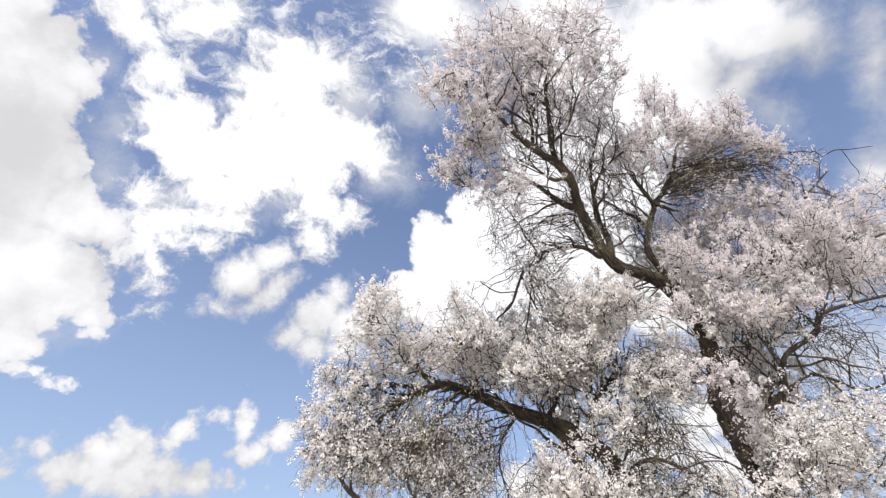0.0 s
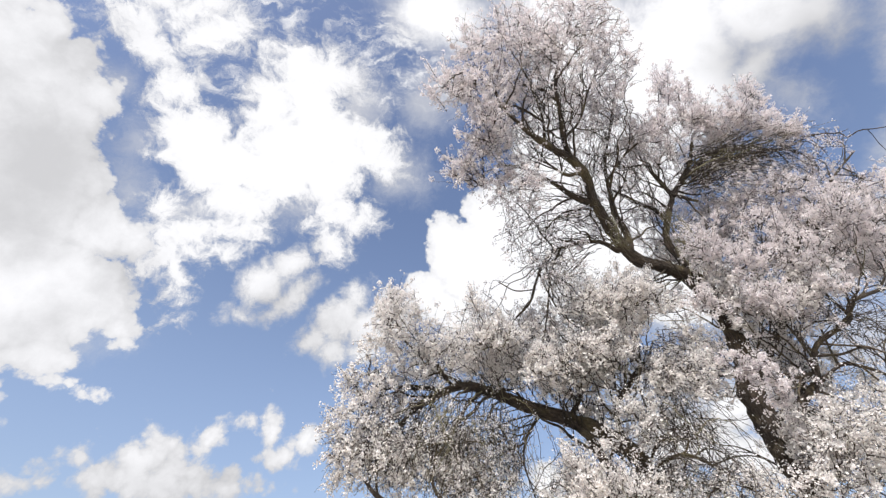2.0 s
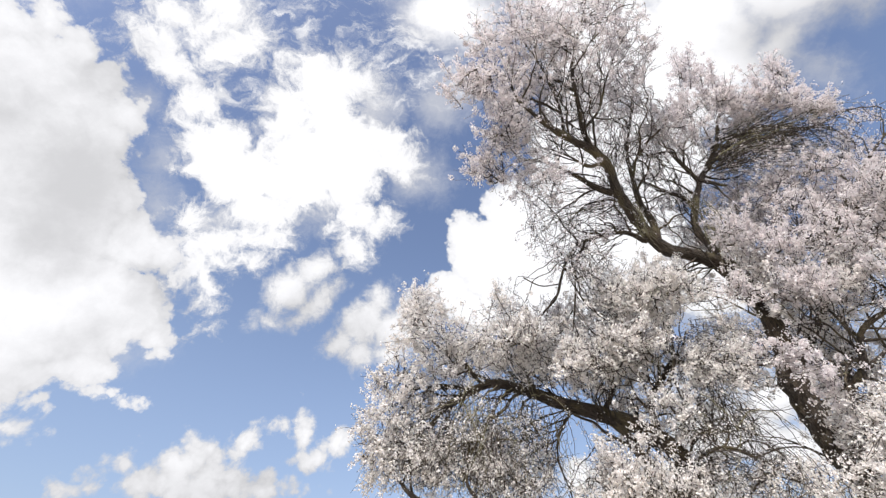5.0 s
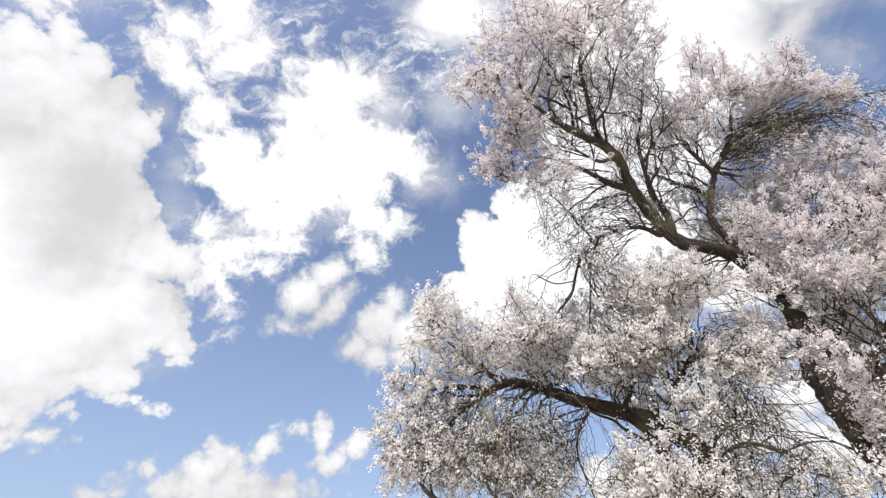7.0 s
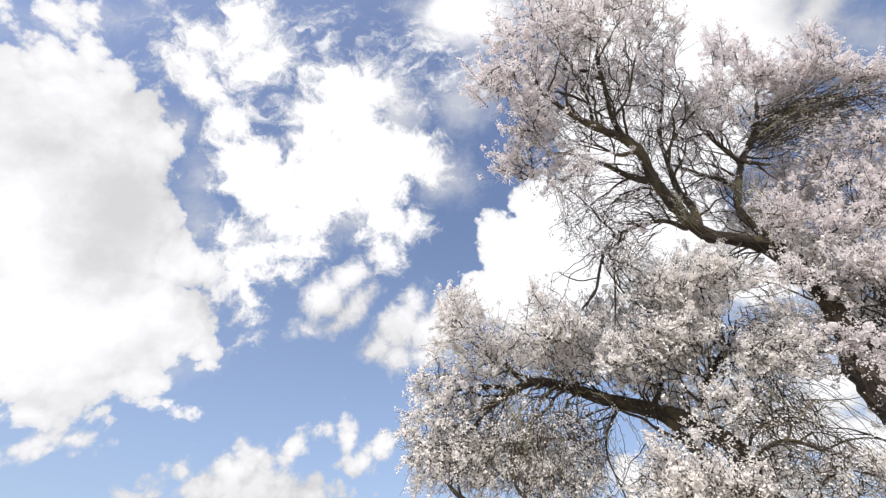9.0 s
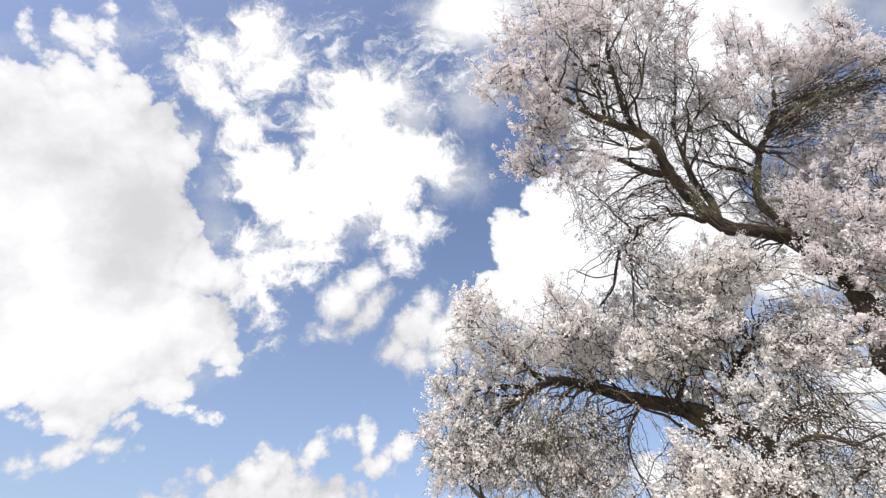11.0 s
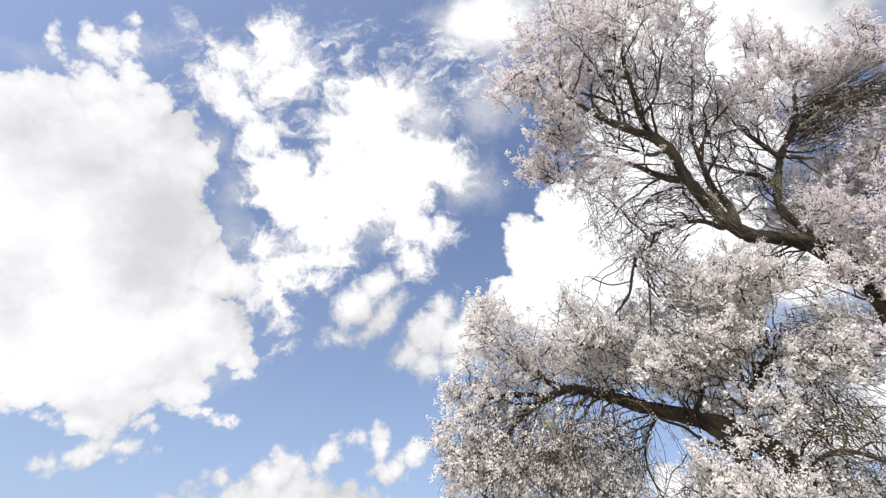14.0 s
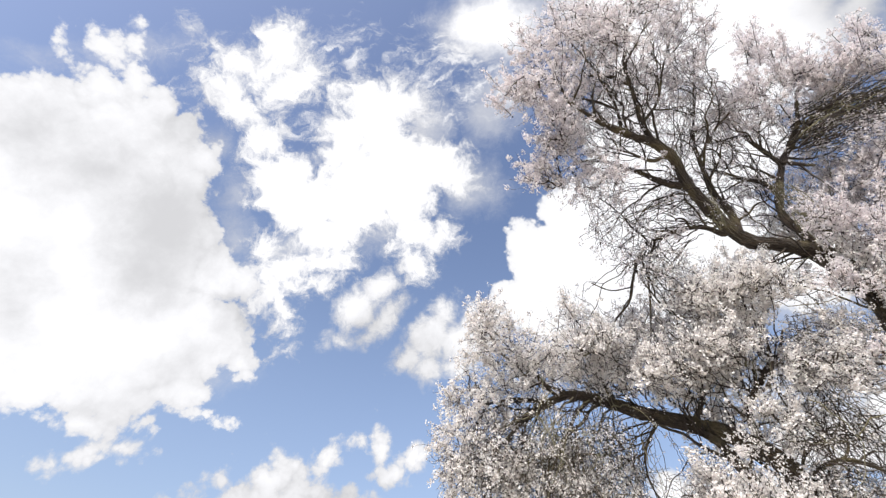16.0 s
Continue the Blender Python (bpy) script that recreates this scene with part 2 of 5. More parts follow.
def bark_material():
    m, g = material("bark")
    co = g.add("ShaderNodeTexCoord").outputs["Object"]
    run = g.add("ShaderNodeAttribute")
    run.attribute_name = "fibre"
    grain = g.step(g.noise(run.outputs["Vector"], 62.0, 8.0, 0.65, 1.4).outputs[0], 0.32, 0.70)
    patch = g.noise(co, 4.5, 5.0, 0.6).outputs[0]
    crack = g.add("ShaderNodeTexVoronoi", {"Vector": run.outputs["Vector"], "Scale": 60.0}, feature="DISTANCE_TO_EDGE").outputs["Distance"]
    col = g.mix(grain, (0.022, 0.016, 0.011, 1), g.mix(g.step(g.noise(co, 2.2, 4.0).outputs[0], 0.45, 0.65), (0.08, 0.06, 0.044, 1), (0.18, 0.135, 0.093, 1)))
    col = g.mix(g.math("MULTIPLY", g.step(patch, 0.48, 0.66), 0.7), col, (0.145, 0.118, 0.058, 1))          # moss and lichen
    col = g.mix(g.step(g.noise(co, 60.0, 3.0).outputs[0], 0.66, 0.74), col, (0.19, 0.18, 0.155, 1))
    h = g.math("MULTIPLY_ADD", g.step(crack, 0.0, 0.25), 0.5, grain)
    bump = g.add("ShaderNodeBump", {"Strength": 0.9, "Distance": 0.012, "Height": h}).outputs[0]
    p = g.add("ShaderNodeBsdfPrincipled", {"Base Color": col, "Roughness": 0.92, "Normal": bump})
    return finish(m, g, p.outputs[0])


def twig_material(name, dark, light, green_from):
    m, g = material(name)
    co = g.add("ShaderNodeTexCoord").outputs["Object"]
    rnd = g.add("ShaderNodeNewGeometry").outputs["Random Per Island"]
    col = g.mix(g.noise(co, 30.0, 5.0).outputs[0], dark, light)
    col = g.mix(g.step(rnd, green_from, green_from + 0.15), col, (0.16, 0.145, 0.08, 1))            # greenish, lichened twigs
    p = g.add("ShaderNodeBsdfPrincipled", {"Base Color": col, "Roughness": 0.85})
    return finish(m, g, p.outputs[0])


def petal_material(name, pale, deep):
    m, g = material(name)
    rnd = g.add("ShaderNodeNewGeometry").outputs["Random Per Island"]
    co = g.add("ShaderNodeTexCoord").outputs["Object"]
    col = g.mix(g.math("POWER", rnd, 1.6), pale, deep)
    rim = g.add("ShaderNodeAttribute")
    rim.attribute_name = "rim"
    col = g.mix(g.step(rim.outputs["Fac"], 0.0, 0.3), (0.60, 0.34, 0.32, 1), col)         # dark pink eye
    col = g.mix(g.math("MULTIPLY", g.noise(co, 2.2, 3.0).outputs[0], 0.5), col, (0.84, 0.82, 0.78, 1))
    dif = g.add("ShaderNodeBsdfPrincipled", {"Base Color": col, "Roughness": 0.6})
    tra = g.add("ShaderNodeBsdfTranslucent", {"Color": col})
    mx = g.add("ShaderNodeMixShader", {0: 0.44, 1: dif.outputs[0], 2: tra.outputs[0]})
    return finish(m, g, mx.outputs[0])


def plain_material(name, a, b, scale, rough=0.9):
    m, g = material(name)
    co = g.add("ShaderNodeTexCoord").outputs["Object"]
    n = g.noise(co, scale, 8.0, 0.6).outputs[0]
    n2 = g.noise(co, scale * 0.04, 4.0, 0.6).outputs[0]
    col = g.mix(g.math("MULTIPLY_ADD", n2, 0.5, g.math("MULTIPLY", n, 0.5)), a, b)
    bump = g.add("ShaderNodeBump", {"Strength": 0.6, "Distance": 0.03, "Height": n}).outputs[0]
    p = g.add("ShaderNodeBsdfPrincipled", {"Base Color": col, "Roughness": rough, "Normal": bump})
    return finish(m, g, p.outputs[0])


BARK, TWIG = bark_material(), twig_material("twig_bark", (0.020, 0.015, 0.012, 1), (0.068, 0.051, 0.039, 1), 0.85)
LICHEN = twig_material("lichened_twig", (0.08, 0.067, 0.045, 1), (0.26, 0.225, 0.15, 1), 0.3)
PINK = petal_material("pink_white_petal", (0.88, 0.845, 0.85, 1), (0.83, 0.74, 0.755, 1))
WHITE = petal_material("white_petal", (0.89, 0.87, 0.84, 1), (0.85, 0.79, 0.77, 1))
HEART = plain_material("stamens", (0.35, 0.16, 0.10, 1), (0.55, 0.34, 0.12, 1), 300.0, 0.7)
# ground colour assumed; pale so that it throws light up under the crown
PALE_GROUND = plain_material("bounce_ground", (0.25, 0.225, 0.18, 1), (0.40, 0.365, 0.30, 1), 8.0)

# ---- ground ----
# never in view; its pale surface brightens the undersides of the tree
bm = bmesh.new()
bmesh.ops.create_grid(bm, x_segments=24, y_segments=24, size=2500)
me = bpy.data.meshes.new("ground")
bm.to_mesh(me)
bm.free()
me.materials.append(PALE_GROUND)
tagged(new("ground", me), "unseen ground, kept pale to bounce light up into the tree", "ground", kind="structure")

# ---- the tree ----
tree = tagged(new("almond_tree"), "old almond tree in full pale pink and white blossom", "tree")
rng = np.random.default_rng(7)


def mesh_part(name, verts, faces, mat, parent, label="", kind="", smooth=True):
    """One mesh object from numpy arrays; faces of equal size."""
    data = bpy.data.meshes.new(name)
    n, k = faces.shape
    data.vertices.add(len(verts))
    data.vertices.foreach_set("co", verts.astype(np.float32).ravel())
    data.loops.add(n * k)
    data.loops.foreach_set("vertex_index", faces.astype(np.int32).ravel())
    data.polygons.add(n)
    data.polygons.foreach_set("loop_start", np.arange(0, n * k, k, dtype=np.int32))
    data.polygons.foreach_set("use_smooth", np.full(n, smooth))
    data.update(calc_edges=True)
    data.materials.append(mat)
    ob = new(name, data)
    ob.parent = parent
    return tagged(ob, label, kind=kind)


def spline(points, step):
    """Catmull-Rom through the points (any width), resampled at about that step."""
    p = np.asarray(points, float)
    q = np.vstack([2 * p[0] - p[1], p, 2 * p[-1] - p[-2]])
    out = []
    for i in range(1, len(q) - 2):
        n = max(1, int(np.ceil(np.linalg.norm(q[i + 1, :3] - q[i, :3]) / step)))
        t = (np.arange(n) / n)[:, None]
        out.append(0.5 * (2 * q[i] + (q[i + 1] - q[i - 1]) * t + (2 * q[i - 1] - 5 * q[i] + 4 * q[i + 1] - q[i + 2]) * t ** 2
                          + (3 * q[i] - q[i - 1] - 3 * q[i + 1] + q[i + 2]) * t ** 3))
    return np.vstack(out + [p[-1:]])


def fibre(path, radii, sides):
    """Coordinates along and round a limb, for the run of its bark."""
    run = np.concatenate([[0], np.cumsum(np.linalg.norm(np.diff(path, axis=0), axis=1))])
    ang = np.arange(sides) * 2 * np.pi / sides
    r = np.asarray(radii)[:, None]
    return np.stack([r * np.cos(ang), r * np.sin(ang), np.repeat(run[:, None] * 0.16, sides, 1)], -1).reshape(-1, 3)


def tube(path, radii, sides, rough=0.0, seed=0):
    """Vertices and quads of a tube along the path; rough: knobs, as a share of the radius."""
    path = np.asarray(path)
    tan = np.gradient(path, axis=0)
    tan /= np.linalg.norm(tan, axis=1)[:, None] + 1e-9
    ref = np.array((0.31, 0.87, 0.38)) if abs(tan[0] @ np.array((0.31, 0.87, 0.38))) < 0.9 else np.array((1.0, 0, 0))
    us = ref - tan * (tan @ ref)[:, None]
    us /= np.linalg.norm(us, axis=1)[:, None] + 1e-9
    vs = np.cross(tan, us)
    ang = np.arange(sides) * 2 * np.pi / sides
    r = np.repeat(np.asarray(radii)[:, None], sides, 1)
    if rough:
        for i in range(len(path)):
            for j in range(sides):
                q = Vector(path[i] + r[i, j] * (np.cos(ang[j]) * us[i] + np.sin(ang[j]) * vs[i]))
                r[i, j] *= 1 + rough * (noise.fractal(q * 7 + Vector((seed, 0, 0)), 1.0, 2.0, 3) + 0.6 * noise.noise(q * 28))
    verts = path[:, None, :] + r[:, :, None] * (np.cos(ang)[None, :, None] * us[:, None, :] + np.sin(ang)[None, :, None] * vs[:, None, :])
    i, j = np.meshgrid(np.arange(len(path) - 1), np.arange(sides), indexing="ij")
    k = (j + 1) % sides
    quads = np.stack([i * sides + j, i * sides + k, (i + 1) * sides + k, (i + 1) * sides + j], -1).reshape(-1, 4)
    return verts.reshape(-1, 3), quads


# the crown: lobes in which the twigs end; habit: whether they rise or droop; bloom: how thickly they flower; tint: of the petals
rising, drooping = 0, 1
white, blush = 0, 1
lobes = []


def lobe(x, y, z, rx, ry, rz, count, habit, bloom, tint):
    lobes.append((x, y, z, rx, ry, rz, count, habit, bloom, tint))


lobe(1.19, 1.80, 6.10, 0.74, 0.45, 0.88, 230, rising, 1.00, blush)
lobe(0.51, 1.91, 5.73, 0.39, 0.30, 0.65, 125, rising, 1.25, blush)
lobe(1.77, 1.62, 6.45, 0.33, 0.29, 0.64, 80, rising, 1.00, blush)
lobe(0.65, 2.06, 5.10, 0.19, 0.21, 0.46, 56, rising, 1.20, blush)
lobe(1.94, 1.82, 5.98, 0.21, 0.28, 0.48, 40, rising, 0.90, blush)
lobe(1.44, 2.26, 5.75, 0.69, 0.31, 0.83, 110, rising, 0.60, blush)
lobe(0.87, 2.40, 4.65, 0.21, 0.21, 0.41, 70, drooping, 0.90, blush)
lobe(1.07, 2.64, 4.25, 0.32, 0.24, 0.49, 70, drooping, 0.35, blush)
lobe(1.99, 2.63, 5.42, 0.50, 0.29, 0.75, 90, rising, 0.50, blush)
lobe(2.54, 2.49, 5.52, 0.32, 0.28, 0.36, 84, rising, 1.00, blush)
lobe(2.91, 2.31, 6.50, 0.10, 0.11, 0.41, 60, rising, 1.00, blush)
lobe(3.40, 2.57, 5.74, 0.41, 0.24, 0.23, 100, rising, 1.00, blush)
lobe(3.97, 2.31, 6.47, 0.07, 0.08, 0.36, 60, rising, 1.00, blush)
lobe(3.19, 2.33, 6.46, 0.08, 0.08, 0.22, 12, rising, 1.00, blush)
lobe(3.30, 2.40, 6.21, 0.12, 0.10, 0.20, 20, rising, 1.00, blush)
lobe(4.10, 2.40, 6.12, 0.11, 0.09, 0.14, 14, rising, 1.00, blush)
lobe(3.63, 2.33, 6.37, 0.05, 0.05, 0.13, 5, rising, 1.00, blush)
lobe(3.97, 2.60, 5.48, 0.48, 0.25, 0.25, 100, rising, 0.80, blush)
lobe(3.24, 2.64, 5.22, 0.42, 0.33, 0.46, 110, rising, 0.90, blush)
lobe(4.60, 2.43, 5.73, 0.28, 0.19, 0.21, 14, rising, 0.80, blush)
lobe(3.64, 2.83, 4.73, 0.60, 0.24, 0.60, 230, rising, 0.95, blush)
lobe(4.71, 2.75, 5.04, 0.58, 0.30, 0.55, 210, rising, 0.95, blush)
lobe(5.21, 2.57, 4.73, 0.56, 0.44, 0.83, 180, rising, 1.40, blush)
lobe(2.75, 2.78, 3.77, 0.30, 0.21, 0.33, 90, rising, 1.30, white)
lobe(3.21, 2.74, 3.67, 0.31, 0.28, 0.30, 120, rising, 1.40, white)
lobe(4.12, 2.64, 4.19, 0.46, 0.32, 0.24, 100, rising, 1.40, blush)
lobe(3.84, 2.74, 3.50, 0.38, 0.28, 0.29, 30, drooping, 0.40, white)
lobe(3.05, 3.02, 3.28, 0.26, 0.23, 0.31, 90, rising, 1.30, white)
lobe(3.40, 2.96, 3.12, 0.28, 0.23, 0.21, 50, rising, 1.20, white)
lobe(2.92, 2.70, 2.57, 0.40, 0.32, 0.27, 190, rising, 0.95, white)
lobe(3.58, 2.63, 2.69, 0.35, 0.37, 0.47, 130, rising, 0.95, white)
lobe(2.51, 2.73, 2.26, 0.34, 0.28, 0.18, 90, rising, 0.95, white)
lobe(2.37, 2.98, 3.21, 0.20, 0.23, 0.26, 60, rising, 1.20, white)
lobe(1.67, 3.00, 3.67, 0.37, 0.32, 0.33, 170, rising, 1.20, white)
lobe(1.07, 3.21, 3.50, 0.32, 0.28, 0.28, 120, rising, 1.00, white)
lobe(1.56, 3.05, 3.19, 0.22, 0.27, 0.19, 80, rising, 1.10, white)
lobe(2.02, 2.92, 3.06, 0.29, 0.28, 0.26, 110, drooping, 0.85, white)
lobe(0.60, 3.28, 3.45, 0.35, 0.28, 0.23, 110, rising, 0.90, white)
lobe(0.57, 3.22, 3.81, 0.18, 0.14, 0.23, 18, rising, 0.70, white)
lobe(0.12, 3.30, 3.42, 0.31, 0.23, 0.24, 90, rising, 1.10, white)
lobe(-0.20, 3.29, 3.74, 0.11, 0.10, 0.28, 80, rising, 1.20, white)
lobe(-0.27, 3.36, 3.16, 0.26, 0.23, 0.27, 90, drooping, 1.20, white)
lobe(-0.41, 3.41, 2.73, 0.21, 0.23, 0.31, 90, drooping, 1.20, white)
lobe(-0.13, 3.38, 2.67, 0.28, 0.28, 0.31, 120, drooping, 0.42, white)
lobe(0.28, 3.38, 2.62, 0.30, 0.28, 0.30, 150, drooping, 0.28, white)
lobe(0.66, 3.35, 2.77, 0.23, 0.23, 0.23, 90, drooping, 0.25, white)
lobe(0.10, 3.42, 3.07, 0.30, 0.23, 0.16, 60, drooping, 1.00, white)
lobe(0.80, 3.29, 3.24, 0.28, 0.27, 0.18, 60, rising, 1.00, white)
lobe(0.94, 3.28, 2.40, 0.20, 0.23, 0.19, 40, drooping, 0.40, white)
lobe(1.11, 3.12, 2.33, 0.19, 0.23, 0.12, 50, rising, 0.80, white)
lobe(1.34, 2.95, 2.26, 0.31, 0.19, 0.11, 100, rising, 0.80, white)
lobe(1.67, 2.94, 2.69, 0.10, 0.11, 0.16, 30, rising, 1.20, white)
lobe(2.02, 3.02, 2.51, 0.27, 0.28, 0.24, 120, drooping, 0.27, white)
lobe(2.11, 2.92, 2.27, 0.25, 0.27, 0.17, 80, drooping, 0.55, white)
lobe(0.60, 3.34, 2.32, 0.51, 0.28, 0.17, 110, drooping, 0.35, white)
lobe(1.26, 3.16, 3.07, 0.26, 0.23, 0.15, 60, rising, 1.00, white)
lobe(2.47, 2.93, 4.77, 0.31, 0.19, 0.28, 80, rising, 0.60, blush)
lobe(2.58, 3.11, 4.50, 0.25, 0.14, 0.15, 50, rising, 0.80, white)
lobe(1.04, 1.70, 6.50, 0.12, 0.11, 0.32, 20, rising, 1.00, blush)
lobe(3.07, 2.91, 4.69, 0.28, 0.19, 0.33, 80, rising, 0.90, blush)
lobe(2.18, 3.11, 3.99, 0.35, 0.19, 0.21, 80, rising, 0.90, white)
lobe(1.73, 2.83, 4.81, 0.31, 0.19, 0.31, 60, rising, 0.40, blush)
lobe(2.40, 2.82, 5.42, 0.40, 0.21, 0.48, 70, rising, 0.50, blush)
lobe(2.99, 2.90, 5.03, 0.27, 0.19, 0.36, 60, rising, 0.60, blush)
lobe(0.92, 2.36, 5.36, 0.31, 0.20, 0.40, 50, rising, 0.60, blush)
lobe(1.68, 2.28, 5.76, 0.36, 0.25, 0.53, 60, rising, 0.70, blush)
lobe(0.95, 3.83, 3.63, 0.52, 0.29, 0.29, 120, rising, 1.00, white)
lobe(0.60, 3.86, 2.68, 0.49, 0.24, 0.28, 160, drooping, 0.30, white)
lobe(-0.15, 3.76, 2.70, 0.34, 0.24, 0.29, 110, drooping, 0.50, white)
lobe(2.47, 3.58, 2.81, 0.35, 0.24, 0.33, 150, drooping, 0.35, white)
lobe(1.77, 3.69, 3.76, 0.54, 0.29, 0.45, 160, rising, 1.10, white)
lobe(0.24, 3.79, 3.58, 0.43, 0.24, 0.29, 90, rising, 1.00, white)
lobe(1.67, 3.75, 2.98, 0.29, 0.23, 0.25, 90, rising, 1.00, white)
lobe(0.23, 3.88, 2.83, 0.47, 0.24, 0.30, 130, drooping, 0.40, white)
lobe(2.83, 3.67, 3.59, 0.38, 0.28, 0.33, 100, rising, 1.10, white)
lobe(3.49, 3.49, 3.80, 0.40, 0.29, 0.44, 110, rising, 1.20, white)
lobe(3.54, 3.44, 4.83, 0.56, 0.30, 0.50, 120, rising, 1.10, blush)
lobe(3.48, 3.50, 3.14, 0.27, 0.23, 0.28, 80, rising, 1.20, white)
lobe(3.86, 3.45, 2.67, 0.54, 0.29, 0.33, 140, rising, 1.10, white)
lobe(2.22, 3.77, 3.00, 0.24, 0.23, 0.22, 40, rising, 0.80, white)
lobe(4.58, 3.20, 4.80, 0.60, 0.29, 0.42, 110, rising, 1.10, blush)
lobe(5.09, 3.02, 4.46, 0.37, 0.28, 0.38, 60, rising, 1.00, white)

lobe(2.35, 2.62, 3.57, 0.16, 0.11, 0.11, 18, rising, 1.40, blush)
lobe(2.37, 2.69, 3.05, 0.09, 0.07, 0.07, 20, rising, 1.30, blush)
lobe(2.52, 2.58, 2.87, 0.08, 0.10, 0.10, 24, rising, 1.30, blush)
lobe(1.49, 2.89, 2.77, 0.11, 0.06, 0.06, 16, rising, 1.30, white)
lobe(1.45, 2.90, 2.56, 0.06, 0.06, 0.06, 18, rising, 1.30, white)
lobe(1.19, 2.99, 2.42, 0.11, 0.08, 0.08, 26, rising, 1.30, white)
lobe(1.96, 2.87, 3.04, 0.16, 0.10, 0.10, 46, rising, 1.30, white)
lobe(1.46, 2.82, 3.21, 0.25, 0.13, 0.13, 90, rising, 1.20, white)
lobe(1.09, 2.90, 3.10, 0.25, 0.11, 0.11, 70, rising, 1.10, white)
lobe(1.48, 2.77, 3.57, 0.26, 0.14, 0.14, 80, rising, 1.20, white)
lobe(1.82, 2.65, 3.57, 0.21, 0.11, 0.11, 50, rising, 1.20, white)
lobe(0.60, 2.92, 3.34, 0.26, 0.11, 0.11, 50, rising, 1.00, white)
lobe(2.80, 2.59, 3.99, 0.27, 0.18, 0.18, 50, rising, 1.20, blush)
lobe(2.79, 2.57, 3.57, 0.20, 0.16, 0.16, 50, rising, 1.30, blush)
lobe(2.47, 2.58, 4.13, 0.17, 0.15, 0.15, 34, rising, 1.10, blush)
lobe(3.26, 2.57, 4.49, 0.29, 0.12, 0.12, 24, rising, 1.10, blush)
lobe(3.65, 2.48, 4.92, 0.21, 0.16, 0.16, 40, rising, 1.00, blush)
lobe(0.55, 2.07, 4.93, 0.20, 0.20, 0.20, 50, rising, 1.00, blush)
lobe(1.70, 3.08, 2.42, 0.22, 0.15, 0.15, 80, drooping, 0.85, white)
lobe(2.02, 3.09, 2.36, 0.21, 0.15, 0.15, 70, drooping, 0.80, white)
lobe(1.35, 3.22, 2.33, 0.22, 0.15, 0.15, 70, rising, 1.10, white)
lobe(2.22, 3.01, 2.31, 0.21, 0.15, 0.15, 60, rising, 1.00, white)
lobe(2.05, 3.05, 2.85, 0.14, 0.11, 0.11, 40, drooping, 0.70, white)
lobe(0.30, 3.47, 2.65, 0.34, 0.21, 0.21, 140, drooping, 0.45, white)
lobe(-0.17, 3.41, 2.68, 0.21, 0.21, 0.21, 90, drooping, 0.70, white)
lobe(0.63, 3.48, 2.51, 0.21, 0.15, 0.15, 70, drooping, 0.40, white)
lobe(2.03, 3.00, 3.34, 0.17, 0.11, 0.11, 30, drooping, 0.50, white)
lobe(1.07, 1.71, 5.89, 0.32, 0.17, 0.17, 80, rising, 1.10, blush)
lobe(0.43, 2.30, 4.60, 0.20, 0.12, 0.12, 46, rising, 0.90, blush)
lobe(1.21, 2.71, 3.91, 0.18, 0.13, 0.13, 44, drooping, 0.30, white)
lobe(2.34, 2.36, 5.55, 0.23, 0.14, 0.14, 44, rising, 0.90, blush)
lobe(2.75, 2.32, 5.77, 0.29, 0.14, 0.14, 64, rising, 1.00, blush)
lobe(3.10, 2.30, 5.81, 0.23, 0.10, 0.10, 56, rising, 1.00, blush)
lobe(3.54, 2.24, 5.76, 0.23, 0.10, 0.10, 56, rising, 1.00, blush)
lobe(3.85, 2.25, 5.62, 0.22, 0.08, 0.08, 46, rising, 1.00, blush)
lobe(1.91, 2.13, 5.62, 0.22, 0.18, 0.18, 30, rising, 0.80, blush)
lobe(0.60, 2.19, 4.81, 0.20, 0.12, 0.12, 24, rising, 0.90, blush)
lobe(0.33, 1.90, 5.33, 0.21, 0.16, 0.16, 46, rising, 1.00, blush)
lobe(3.24, 2.46, 4.02, 0.22, 0.21, 0.21, 36, rising, 1.20, blush)
lobe(3.82, 2.38, 4.44, 0.28, 0.26, 0.26, 80, rising, 1.20, blush)
lobe(3.36, 2.60, 3.57, 0.25, 0.20, 0.20, 80, rising, 1.20, blush)
lobe(2.78, 2.83, 2.54, 0.17, 0.16, 0.16, 60, rising, 1.20, white)

# clearings in the crown where wood or sky shows: from, to, radius, share of the blossom that is left
clearings = []


def clearing(ax, ay, az, bx, by, bz, radius, left):
    clearings.append((np.array((ax, ay, az)), np.array((bx, by, bz)), radius, left))


clearing(1.83, 2.68, 2.42, 2.61, 3.75, 2.82, 0.104, 0.05)
clearing(2.00, 2.63, 2.46, 2.84, 3.69, 2.87, 0.120, 0.05)
clearing(1.99, 2.61, 2.68, 2.86, 3.65, 3.18, 0.080, 0.05)
clearing(1.82, 2.63, 2.66, 2.61, 3.68, 3.16, 0.056, 0.05)
clearing(1.76, 2.66, 2.55, 2.52, 3.72, 3.01, 0.048, 0.05)
clearing(3.13, 2.25, 3.24, 4.49, 3.23, 3.97, 0.170, 0.12)
clearing(2.97, 2.28, 3.34, 4.28, 3.27, 4.12, 0.090, 0.12)
clearing(3.26, 2.22, 3.18, 4.68, 3.19, 3.86, 0.138, 0.12)
clearing(3.06, 2.31, 2.85, 4.39, 3.32, 3.40, 0.073, 0.12)
clearing(2.79, 2.40, 2.82, 4.01, 3.44, 3.38, 0.073, 0.12)
clearing(3.21, 2.29, 2.84, 4.60, 3.28, 3.39, 0.065, 0.12)
clearing(1.77, 2.54, 3.19, 2.43, 3.40, 3.79, 0.094, 0.40)
